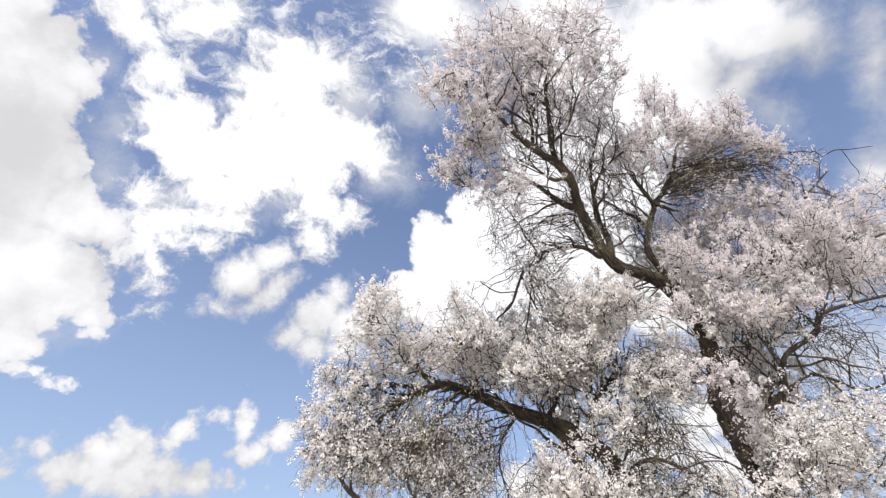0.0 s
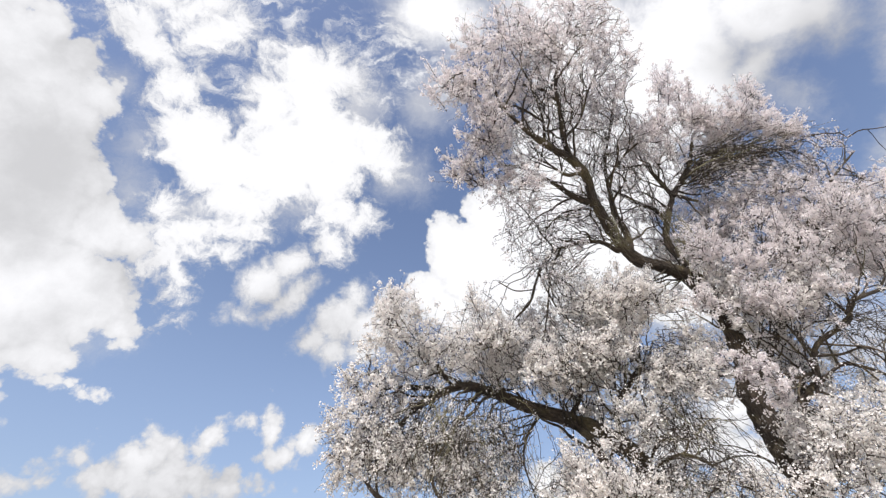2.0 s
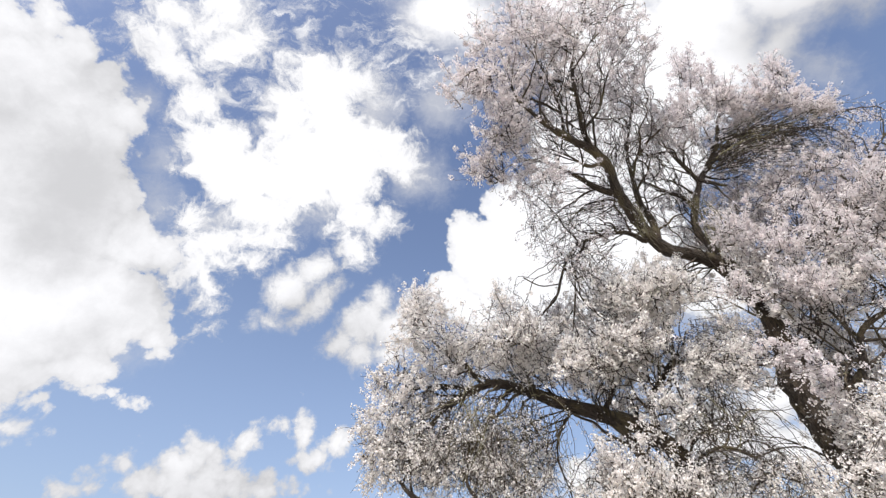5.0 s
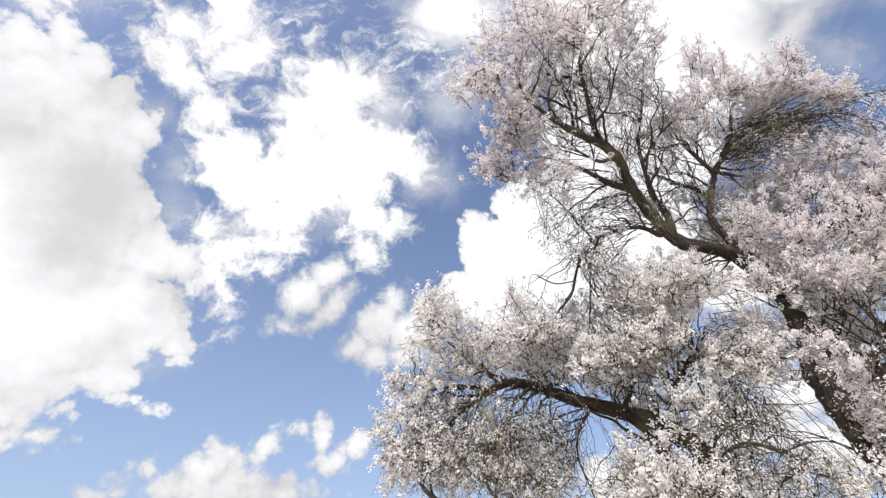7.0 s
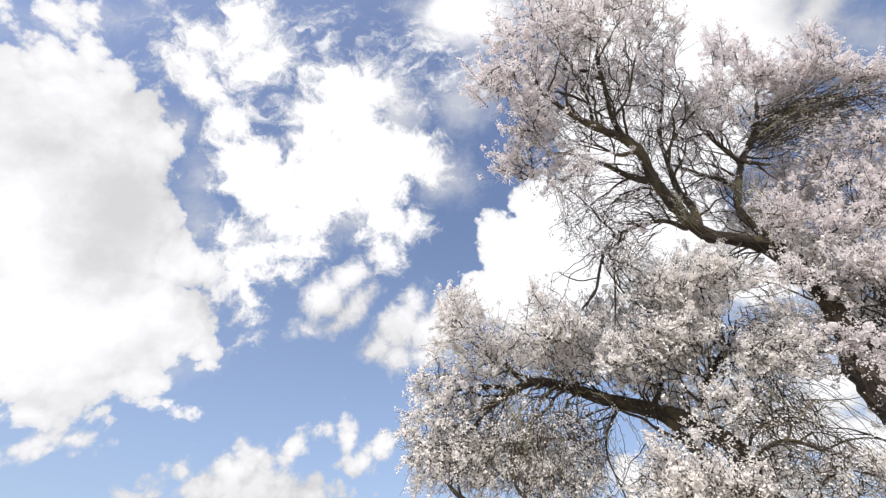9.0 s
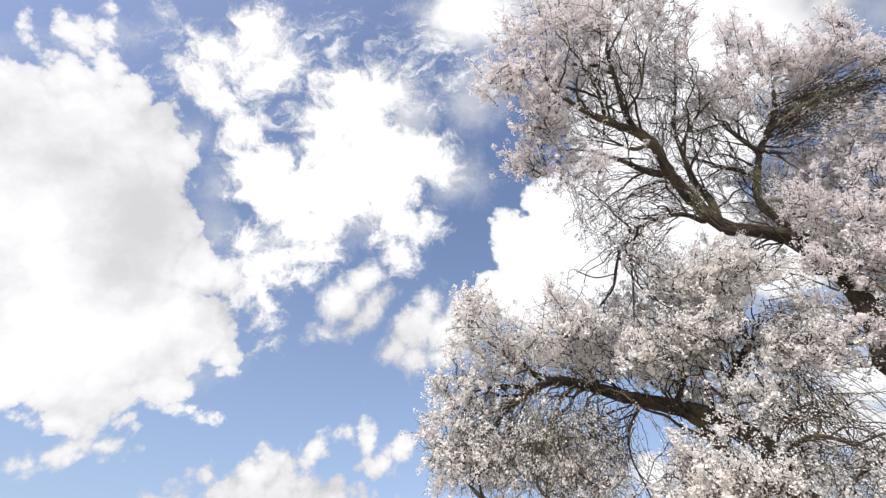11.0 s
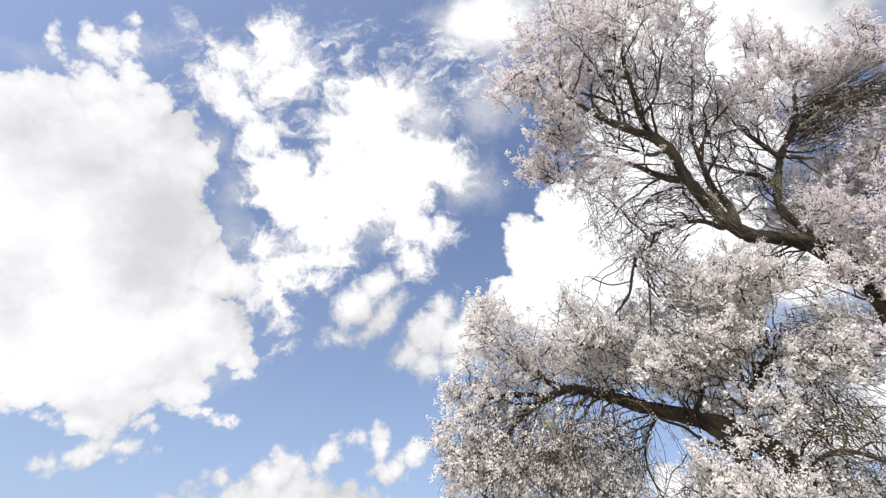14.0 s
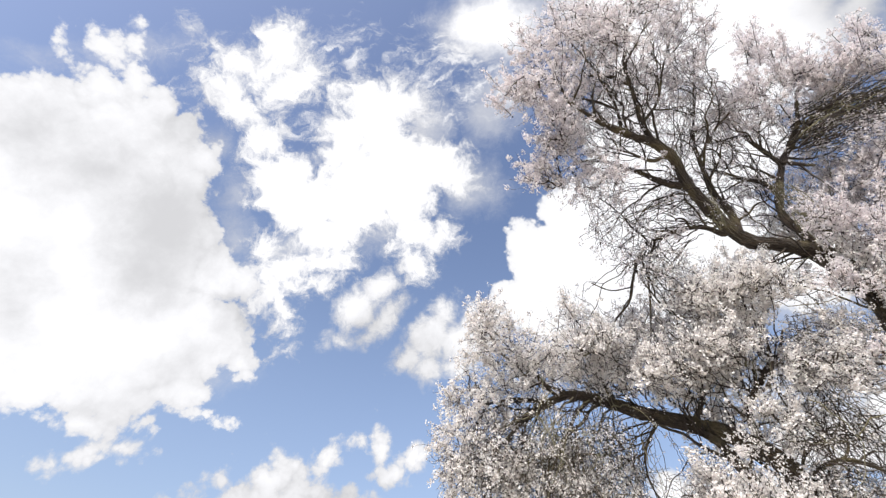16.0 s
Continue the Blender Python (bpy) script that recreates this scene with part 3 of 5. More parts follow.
clearing(1.85, 2.56, 3.02, 2.52, 3.43, 3.57, 0.094, 0.40)
clearing(1.69, 2.57, 3.11, 2.30, 3.44, 3.68, 0.071, 0.40)
clearing(2.28, 2.54, 3.33, 2.72, 3.00, 3.68, 0.053, 0.30)
clearing(2.29, 2.56, 3.20, 2.72, 3.02, 3.53, 0.067, 0.30)
clearing(2.27, 2.60, 3.02, 2.69, 3.07, 3.30, 0.046, 0.30)
clearing(2.26, 2.61, 2.84, 2.68, 3.08, 3.09, 0.076, 0.30)
clearing(2.27, 2.63, 2.71, 2.69, 3.10, 2.93, 0.076, 0.30)
clearing(2.28, 2.64, 2.59, 2.71, 3.11, 2.79, 0.076, 0.30)
clearing(2.31, 2.65, 2.49, 2.73, 3.13, 2.67, 0.083, 0.30)
clearing(2.33, 2.67, 2.38, 2.76, 3.15, 2.54, 0.083, 0.30)
clearing(2.40, 2.66, 2.26, 2.83, 3.14, 2.39, 0.076, 0.30)
clearing(2.52, 2.24, 2.90, 3.24, 2.87, 3.29, 0.040, 0.08)
clearing(2.48, 2.27, 2.80, 3.19, 2.90, 3.16, 0.040, 0.08)
clearing(2.44, 2.29, 2.69, 3.14, 2.93, 3.02, 0.032, 0.08)
clearing(2.40, 2.29, 2.77, 3.10, 2.94, 3.14, 0.036, 0.08)
clearing(2.57, 2.24, 2.82, 3.30, 2.87, 3.18, 0.043, 0.08)
clearing(2.69, 2.22, 2.84, 3.45, 2.84, 3.21, 0.043, 0.08)
clearing(2.74, 2.20, 2.82, 3.52, 2.82, 3.17, 0.032, 0.08)
clearing(2.60, 2.20, 3.05, 3.34, 2.82, 3.48, 0.043, 0.08)
clearing(2.70, 2.18, 3.07, 3.47, 2.79, 3.50, 0.043, 0.08)
clearing(2.80, 2.15, 3.11, 3.60, 2.76, 3.55, 0.043, 0.08)
clearing(1.73, 2.17, 4.23, 2.64, 3.23, 5.63, 0.078, 0.20)
clearing(2.27, 1.95, 4.99, 3.47, 2.91, 6.77, 0.071, 0.20)
clearing(1.89, 2.11, 4.39, 2.90, 3.15, 5.88, 0.094, 0.20)
clearing(1.83, 2.02, 4.97, 2.81, 3.00, 6.74, 0.071, 0.20)
clearing(1.61, 2.05, 4.97, 2.47, 3.04, 6.76, 0.055, 0.20)
clearing(2.13, 1.83, 5.74, 3.24, 2.73, 7.88, 0.094, 0.20)
clearing(2.27, 1.76, 6.06, 3.46, 2.61, 8.37, 0.078, 0.20)
clearing(2.50, 2.14, 4.81, 3.16, 2.67, 5.66, 0.113, 0.20)
clearing(2.71, 2.11, 4.85, 3.41, 2.63, 5.70, 0.113, 0.20)
clearing(2.93, 2.08, 4.86, 3.70, 2.58, 5.72, 0.120, 0.20)
clearing(3.13, 2.05, 4.79, 3.93, 2.55, 5.63, 0.113, 0.20)
clearing(3.28, 2.02, 4.71, 4.10, 2.52, 5.51, 0.090, 0.20)
clearing(2.37, 2.21, 4.58, 2.98, 2.75, 5.37, 0.097, 0.20)
clearing(2.60, 2.17, 4.58, 3.28, 2.71, 5.36, 0.090, 0.20)
clearing(1.98, 2.14, 4.18, 2.67, 2.84, 5.09, 0.073, 0.20)
clearing(1.88, 2.20, 3.90, 2.55, 2.92, 4.73, 0.073, 0.20)
clearing(1.50, 2.27, 3.80, 2.05, 3.02, 4.59, 0.073, 0.20)
clearing(1.47, 2.23, 4.07, 2.00, 2.96, 4.96, 0.066, 0.20)
clearing(1.40, 2.19, 4.34, 1.90, 2.91, 5.31, 0.066, 0.20)
clearing(0.83, 2.80, 2.52, 1.13, 3.84, 2.87, 0.143, 0.15)
clearing(0.85, 2.82, 2.37, 1.16, 3.88, 2.65, 0.134, 0.15)
clearing(0.75, 2.79, 2.62, 1.03, 3.83, 3.01, 0.095, 0.15)
clearing(0.75, 2.85, 2.24, 1.03, 3.92, 2.48, 0.079, 0.15)
clearing(0.91, 2.79, 2.49, 1.25, 3.83, 2.84, 0.079, 0.15)
clearing(0.56, 2.87, 2.85, 0.67, 3.48, 3.12, 0.053, 0.20)
clearing(0.20, 2.92, 2.86, 0.25, 3.53, 3.13, 0.061, 0.20)
clearing(0.31, 2.89, 2.91, 0.37, 3.51, 3.18, 0.061, 0.20)
clearing(0.42, 2.87, 2.93, 0.51, 3.48, 3.22, 0.061, 0.20)
clearing(0.55, 2.86, 2.89, 0.67, 3.47, 3.17, 0.061, 0.20)
clearing(0.68, 2.85, 2.85, 0.83, 3.46, 3.11, 0.068, 0.20)
clearing(0.80, 2.84, 2.79, 0.97, 3.45, 3.05, 0.068, 0.20)
clearing(0.93, 2.83, 2.75, 1.13, 3.44, 2.99, 0.068, 0.20)
clearing(1.07, 2.82, 2.70, 1.29, 3.43, 2.93, 0.061, 0.20)
clearing(0.08, 2.95, 2.78, 0.10, 3.57, 3.04, 0.058, 0.20)
clearing(-0.02, 2.97, 2.70, -0.02, 3.61, 2.93, 0.046, 0.20)
clearing(0.13, 2.92, 2.90, 0.16, 3.54, 3.18, 0.053, 0.20)
clearing(0.01, 2.93, 2.91, 0.02, 3.55, 3.19, 0.046, 0.20)
clearing(0.45, 2.90, 2.76, 0.54, 3.51, 3.01, 0.046, 0.20)
clearing(1.08, 2.73, 2.71, 1.27, 3.19, 2.90, 0.050, 0.35)
clearing(1.21, 2.70, 2.74, 1.40, 3.17, 2.93, 0.050, 0.35)
clearing(1.32, 2.69, 2.71, 1.54, 3.16, 2.91, 0.058, 0.35)
clearing(1.38, 2.70, 2.63, 1.63, 3.16, 2.81, 0.058, 0.35)
clearing(1.15, 2.75, 2.51, 1.34, 3.22, 2.67, 0.065, 0.35)
clearing(1.21, 2.76, 2.45, 1.41, 3.23, 2.59, 0.065, 0.35)
clearing(1.36, 2.73, 2.44, 1.59, 3.21, 2.58, 0.072, 0.35)
clearing(1.46, 2.73, 2.40, 1.71, 3.20, 2.54, 0.079, 0.35)
clearing(1.42, 2.71, 2.53, 1.66, 3.18, 2.69, 0.050, 0.35)
clearing(1.31, 2.49, 2.77, 1.65, 3.16, 3.08, 0.046, 0.05)
clearing(1.37, 2.47, 2.82, 1.74, 3.13, 3.14, 0.046, 0.05)
clearing(1.45, 2.45, 2.88, 1.83, 3.11, 3.22, 0.042, 0.05)
clearing(1.50, 2.43, 2.93, 1.91, 3.08, 3.28, 0.036, 0.05)
clearing(1.65, 2.47, 2.62, 2.31, 3.46, 3.04, 0.150, 0.45)
clearing(1.66, 2.50, 2.44, 2.33, 3.50, 2.79, 0.180, 0.45)
clearing(1.55, 2.52, 2.42, 2.16, 3.53, 2.76, 0.136, 0.45)
clearing(1.71, 2.52, 2.28, 2.39, 3.54, 2.55, 0.206, 0.45)
clearing(1.81, 2.51, 2.15, 2.50, 3.53, 2.36, 0.166, 0.45)
clearing(-0.19, 2.79, 2.26, -0.26, 3.73, 2.47, 0.088, 0.25)
clearing(0.15, 2.75, 2.24, 0.20, 3.66, 2.44, 0.080, 0.25)
clearing(-0.11, 2.78, 2.24, -0.16, 3.71, 2.45, 0.073, 0.25)


def openness(p):
    """Share of the blossom that is left at each of the points p."""
    share = np.ones(len(p))
    for a, b, radius, left in clearings:
        t = np.clip((p - a) @ (b - a) / ((b - a) @ (b - a)), 0, 1)
        d = np.linalg.norm(p - a - t[:, None] * (b - a), axis=1) / radius
        share = np.minimum(share, left + (1 - left) * np.clip((d - 0.75) / 0.45, 0, 1))
    return share


lobe_mid = np.array([q[:3] for q in lobes])
lobe_size = np.array([q[3:6] for q in lobes])


def lobe_of(p):
    """The lobe in whose middle p lies deepest, and how far out it lies there (1: on its skin)."""
    d = np.sqrt((((p - lobe_mid) / lobe_size) ** 2).sum(1))
    k = int(np.argmin(d))
    return k, d[k]


# growing points of the wood: place, radius, direction
node_at, node_r, node_dir = [], [], []
limb_paths = []


def wander(path, r, seed, share):
    for i in range(1, len(path)):
        q = Vector(path[i] * 3.1) + Vector((seed, 0, 0))
        path[i] += np.array(noise.noise_vector(q)) * min(0.03, r[i] * share)
    return path


def remember(path, r, every):
    d = np.gradient(path, axis=0)
    d /= np.linalg.norm(d, axis=1)[:, None] + 1e-9
    for i in range(0, len(path), every):
        node_at.append(path[i]), node_r.append(r[i]), node_dir.append(d[i])
    return d


def wood(name, points, label=""):
    s = spline(points, 0.03)
    r = np.maximum(0.88 * s[:, 3], 0.0016)
    seed = len(node_at) % 97
    path = wander(s[:, :3].copy(), r, seed, 0.7)
    sides = 18 if r.max() > 0.07 else 12 if r.max() > 0.03 else 8
    v, f = tube(path, r, sides, 0.24, seed)
    ob = mesh_part(name, v, f, BARK, tree, label)
    ob.data.attributes.new("fibre", "FLOAT_VECTOR", "POINT").data.foreach_set("vector", (fibre(path, r, sides) + seed).astype(np.float32).ravel())
    limb_paths.append((path, r, remember(path, r, 2), ob))


def trunk(points):
    wood("trunk", points, "gnarled dark grey-brown trunk with mossy bark")


def limb(points):
    wood("limb", points)


trunk([(3.20, 3.46, -0.05, 0.34), (3.16, 3.44, 0.30, 0.245), (3.09, 3.37, 1.05, 0.20), (3.00, 3.27, 1.75, 0.135), (2.92, 3.19, 2.29, 0.103), (2.80, 3.15, 2.60, 0.101), (2.73, 3.07, 3.09, 0.102), (2.74, 3.00, 3.51, 0.083), (2.67, 2.94, 3.76, 0.085), (2.58, 2.90, 4.03, 0.092), (2.33, 2.87, 4.12, 0.066), (2.01, 2.82, 4.20, 0.060), (1.87, 2.75, 4.31, 0.055), (1.78, 2.67, 4.43, 0.050)])
limb([(1.79, 2.69, 4.39, 0.058), (1.64, 2.54, 4.60, 0.053), (1.58, 2.42, 4.78, 0.050), (1.44, 2.32, 4.93, 0.047), (1.18, 2.20, 4.96, 0.038), (0.96, 2.10, 5.05, 0.026), (0.77, 1.99, 5.15, 0.018), (0.67, 1.94, 5.22, 0.012)])
limb([(1.43, 2.32, 4.91, 0.031), (1.34, 2.18, 5.09, 0.026), (1.30, 2.02, 5.34, 0.024), (1.27, 1.88, 5.58, 0.022), (1.35, 1.75, 5.93, 0.016), (1.49, 1.62, 6.38, 0.011), (1.60, 1.54, 6.79, 0.007)])
limb([(1.14, 2.19, 4.97, 0.018), (1.13, 2.07, 5.18, 0.014), (1.07, 1.97, 5.42, 0.013), (0.99, 1.88, 5.70, 0.010), (0.86, 1.80, 6.10, 0.007)])
limb([(1.13, 2.07, 5.18, 0.011), (0.97, 2.03, 5.29, 0.010), (0.77, 2.00, 5.35, 0.006)])
limb([(1.99, 2.83, 4.21, 0.046), (1.99, 2.77, 4.42, 0.041), (1.90, 2.70, 4.64, 0.032), (1.88, 2.60, 4.88, 0.023), (1.86, 2.46, 5.15, 0.017), (1.94, 2.28, 5.53, 0.012), (2.07, 2.08, 6.03, 0.010)])
limb([(1.62, 2.55, 4.59, 0.037), (1.42, 2.51, 4.67, 0.028), (1.25, 2.47, 4.79, 0.022), (1.05, 2.43, 4.89, 0.014), (0.82, 2.40, 4.92, 0.010), (0.60, 2.41, 4.79, 0.006)])
limb([(1.85, 2.75, 4.21, 0.030), (1.69, 2.72, 4.27, 0.023), (1.51, 2.73, 4.26, 0.022), (1.30, 2.75, 4.20, 0.018), (1.15, 2.77, 4.09, 0.016), (1.04, 2.81, 3.86, 0.013), (0.97, 2.85, 3.67, 0.010), (0.84, 2.88, 3.53, 0.007)])
limb([(1.01, 2.83, 3.78, 0.007), (0.85, 2.83, 3.76, 0.006), (0.71, 2.81, 3.83, 0.005)])
limb([(1.30, 2.75, 4.20, 0.012), (1.17, 2.80, 3.93, 0.010), (1.12, 2.86, 3.65, 0.007), (1.06, 2.91, 3.40, 0.005)])
limb([(2.56, 2.90, 4.05, 0.052), (2.48, 2.87, 4.27, 0.041), (2.42, 2.83, 4.46, 0.038), (2.48, 2.77, 4.68, 0.036), (2.63, 2.70, 5.00, 0.034), (2.87, 2.64, 5.29, 0.032), (3.20, 2.58, 5.59, 0.028), (3.62, 2.54, 5.74, 0.023), (4.00, 2.50, 5.66, 0.014), (4.42, 2.41, 5.85, 0.010)])
limb([(2.48, 2.77, 4.66, 0.030), (2.38, 2.74, 4.79, 0.025), (2.23, 2.72, 4.84, 0.020), (2.07, 2.67, 4.89, 0.013), (1.88, 2.61, 4.93, 0.008)])
limb([(2.61, 2.71, 4.97, 0.028), (2.50, 2.65, 5.20, 0.023), (2.38, 2.58, 5.40, 0.016), (2.32, 2.49, 5.69, 0.011), (2.35, 2.37, 6.06, 0.007)])
limb([(2.74, 2.67, 5.14, 0.024), (2.94, 2.58, 5.49, 0.022), (3.12, 2.49, 5.91, 0.017), (3.34, 2.45, 6.07, 0.012), (3.66, 2.38, 6.33, 0.008)])
limb([(2.89, 3.08, 2.65, 0.049), (2.94, 2.95, 2.87, 0.037), (3.07, 2.84, 3.05, 0.028), (3.17, 2.76, 3.30, 0.024), (3.47, 2.67, 3.47, 0.024), (3.59, 2.64, 3.64, 0.022), (3.75, 2.60, 3.71, 0.019), (4.06, 2.55, 3.79, 0.014), (4.52, 2.54, 3.91, 0.011)])
limb([(2.79, 3.05, 3.12, 0.040), (3.14, 2.93, 3.56, 0.031), (3.47, 2.81, 4.13, 0.028), (3.90, 2.69, 4.67, 0.023), (4.33, 2.53, 5.17, 0.016), (4.77, 2.41, 5.58, 0.010)])
limb([(3.10, 2.84, 3.04, 0.020), (3.32, 2.79, 3.16, 0.017), (3.47, 2.76, 3.13, 0.013), (3.72, 2.73, 3.04, 0.010), (4.21, 2.71, 3.25, 0.008)])
limb([(3.44, 2.82, 4.10, 0.022), (3.90, 2.73, 4.32, 0.016), (4.49, 2.64, 4.54, 0.013), (5.29, 2.53, 4.87, 0.011)])
limb([(3.08, 3.37, 1.10, 0.150), (2.45, 3.22, 1.70, 0.125), (1.77, 3.13, 2.20, 0.078), (1.69, 3.16, 2.51, 0.072), (1.51, 3.23, 2.76, 0.066), (1.26, 3.32, 2.90, 0.064), (1.03, 3.37, 2.98, 0.059), (0.79, 3.40, 3.09, 0.052), (0.49, 3.42, 3.19, 0.041), (0.27, 3.43, 3.13, 0.030), (0.05, 3.45, 2.98, 0.019), (-0.06, 3.44, 2.80, 0.011)])
limb([(1.56, 3.12, 2.26, 0.041), (1.48, 3.18, 2.45, 0.040), (1.42, 3.22, 2.61, 0.037), (1.36, 3.26, 2.75, 0.031), (1.23, 3.30, 2.85, 0.019)])
limb([(0.62, 3.41, 3.15, 0.022), (0.48, 3.41, 3.00, 0.014), (0.36, 3.41, 2.78, 0.010), (0.30, 3.43, 2.52, 0.006), (0.27, 3.44, 2.35, 0.005)])
limb([(1.62, 3.19, 2.62, 0.023), (1.58, 3.17, 2.78, 0.022), (1.63, 3.14, 2.96, 0.019), (1.76, 3.10, 3.11, 0.017), (1.90, 3.05, 3.25, 0.014), (2.02, 3.02, 3.45, 0.007)])
limb([(0.81, 3.39, 3.09, 0.019), (0.71, 3.34, 3.30, 0.013), (0.54, 3.32, 3.47, 0.011), (0.39, 3.29, 3.63, 0.007)])
limb([(0.37, 3.43, 3.18, 0.017), (0.17, 3.39, 3.37, 0.013), (-0.07, 3.34, 3.56, 0.010), (-0.17, 3.29, 3.81, 0.007), (-0.24, 3.24, 4.05, 0.005)])
limb([(0.27, 3.43, 3.13, 0.013), (0.01, 3.42, 3.14, 0.011), (-0.27, 3.43, 3.05, 0.008), (-0.47, 3.44, 2.92, 0.005)])
limb([(1.08, 3.36, 2.96, 0.016), (0.94, 3.37, 2.77, 0.011), (0.89, 3.37, 2.58, 0.008), (0.93, 3.38, 2.39, 0.006)])
limb([(-0.12, 3.36, 2.30, 0.023), (-0.22, 3.35, 2.38, 0.017), (-0.28, 3.35, 2.44, 0.011), (-0.37, 3.36, 2.46, 0.006)])
limb([(-0.17, 3.36, 2.33, 0.013), (-0.19, 3.34, 2.40, 0.011), (-0.19, 3.32, 2.49, 0.006)])
limb([(0.28, 3.30, 2.29, 0.016), (0.21, 3.29, 2.38, 0.012), (0.21, 3.29, 2.49, 0.011), (0.24, 3.29, 2.68, 0.006)])
limb([(1.29, 3.31, 2.90, 0.023), (1.37, 3.25, 3.05, 0.018), (1.33, 3.21, 3.23, 0.013), (1.24, 3.19, 3.43, 0.008), (1.27, 3.14, 3.67, 0.006)])
limb([(1.71, 3.14, 2.47, 0.019), (1.92, 3.04, 2.55, 0.014), (2.09, 2.99, 2.47, 0.010), (2.24, 2.89, 2.29, 0.005)])
limb([(4.00, 2.50, 5.66, 0.011), (4.33, 2.43, 5.84, 0.010), (4.50, 2.39, 5.86, 0.008), (4.71, 2.34, 5.82, 0.007), (4.75, 2.34, 5.75, 0.007), (4.90, 2.29, 5.82, 0.007), (5.05, 2.24, 5.80, 0.006), (5.31, 2.18, 5.83, 0.004)])
limb([(3.00, 2.82, 2.93, 0.016), (3.06, 2.81, 3.08, 0.018), (3.17, 2.78, 3.26, 0.018)])
limb([(3.07, 2.81, 3.09, 0.016), (2.98, 2.82, 3.06, 0.019), (2.90, 2.83, 3.05, 0.010)])
limb([(2.46, 3.06, 3.00, 0.005), (2.54, 3.08, 3.00, 0.006), (2.64, 3.08, 3.05, 0.010)])
limb([(0.38, 3.43, 3.16, 0.028), (0.19, 3.42, 3.05, 0.022), (0.04, 3.40, 2.94, 0.016), (-0.05, 3.40, 2.84, 0.011), (-0.08, 3.40, 2.74, 0.005)])
limb([(0.32, 3.41, 3.12, 0.019), (0.12, 3.38, 3.14, 0.013), (-0.01, 3.36, 3.14, 0.011), (-0.10, 3.35, 3.10, 0.007)])
limb([(0.46, 3.40, 3.18, 0.017), (0.33, 3.35, 3.22, 0.012), (0.23, 3.32, 3.24, 0.010), (0.11, 3.33, 3.19, 0.005)])
limb([(0.72, 3.38, 3.10, 0.019), (0.60, 3.35, 3.03, 0.014), (0.52, 3.34, 2.93, 0.013), (0.41, 3.35, 2.86, 0.006)])
limb([(1.63, 3.13, 2.95, 0.019), (1.77, 3.05, 3.13, 0.022), (1.86, 3.00, 3.24, 0.011)])
limb([(1.76, 2.89, 3.13, 0.012), (1.67, 2.93, 2.98, 0.014), (1.57, 2.98, 2.93, 0.011)])
limb([(1.29, 1.99, 5.44, 0.016), (1.12, 1.93, 5.57, 0.013), (0.95, 1.93, 5.60, 0.008)])
limb([(1.34, 2.18, 5.09, 0.017), (1.53, 2.12, 5.34, 0.013), (1.67, 2.03, 5.73, 0.011), (1.82, 1.93, 6.07, 0.007)])
limb([(1.88, 2.55, 4.99, 0.017), (2.10, 2.46, 5.30, 0.013), (2.28, 2.42, 5.48, 0.011), (2.46, 2.37, 5.71, 0.007)])
limb([(1.52, 2.37, 4.84, 0.022), (1.36, 2.36, 4.77, 0.016), (1.20, 2.32, 4.85, 0.012), (1.02, 2.28, 4.91, 0.007)])
limb([(2.60, 2.68, 4.97, 0.022), (2.74, 2.66, 4.88, 0.018), (2.81, 2.65, 4.86, 0.010)])

tv, tf, base = [], [], 0            # all the fine wood


def add_twig(path, r, sides):
    global base
    v, f = tube(path, r, sides)
    tv.append(v), tf.append(f + base)
    base += len(v)


def shoots(paths, spacing, reach, thick, as_part):
    """Side branches along the given wood, as far as they stay inside the crown."""
    made = []
    for path, r, along, stem in paths:
        walked = rng.uniform(0, spacing)
        for i in range(3, len(path) - 1):
            walked += np.linalg.norm(path[i] - path[i - 1])
            if walked < spacing or path[i][2] < 2.3:
                continue
            walked = rng.uniform(-0.4, 0.4) * spacing
            for _ in range(7):
                side = rng.normal(size=3)
                side -= along[i] * (side @ along[i])
                side /= np.linalg.norm(side)
                length = rng.uniform(*reach)
                k, _far = lobe_of(path[i] + side * length * 0.6)
                droop = lobes[k][7] == drooping
                lift = np.array((0, 0, rng.uniform(-0.1, 0.45) if not droop else rng.uniform(-0.7, 0.3)))
                end = path[i] + (side * 0.72 + along[i] * rng.uniform(0.1, 0.95) + lift) * length
                k, far = lobe_of(end)
                if far < 1.02:
                    break
            else:
                continue
            n = max(5, int(length / 0.03))
            t = (np.arange(n + 1) / n)[:, None]
            bend = path[i] + (side * 0.45 + along[i] * 0.5 + 0.18 * rng.normal(size=3)) * length * 0.7 + np.array((0, 0, 0.25 if droop else -0.14)) * length
            way = (1 - t) ** 2 * path[i] + 2 * t * (1 - t) * bend + t * t * end
            rr = np.linspace(min(r[i] * 0.6, thick * rng.uniform(0.7, 1.2)), 0.0022, n + 1)
            seed = rng.uniform(0, 90)
            for j in range(1, n + 1):
                way[j] += np.array(noise.noise_vector(Vector(way[j] * 6.7) + Vector((seed, 0, 0)))) * 0.09 * j / n
            if as_part and len(made) < 290:
                v, f = tube(way, rr, 7, 0.2, seed)
                ob = mesh_part("branch", v, f, BARK, stem)
                ob.data.attributes.new("fibre", "FLOAT_VECTOR", "POINT").data.foreach_set("vector", (fibre(way, rr, 7) + seed).astype(np.float32).ravel())
            else:
                add_twig(way, rr, 4)
            made.append((way, rr, remember(way, rr, 1), stem))
    return made


boughs = shoots(limb_paths, 0.12, (0.36, 1.0), 0.0115, True)
sprays = shoots(boughs, 0.10, (0.17, 0.5), 0.0055, False)

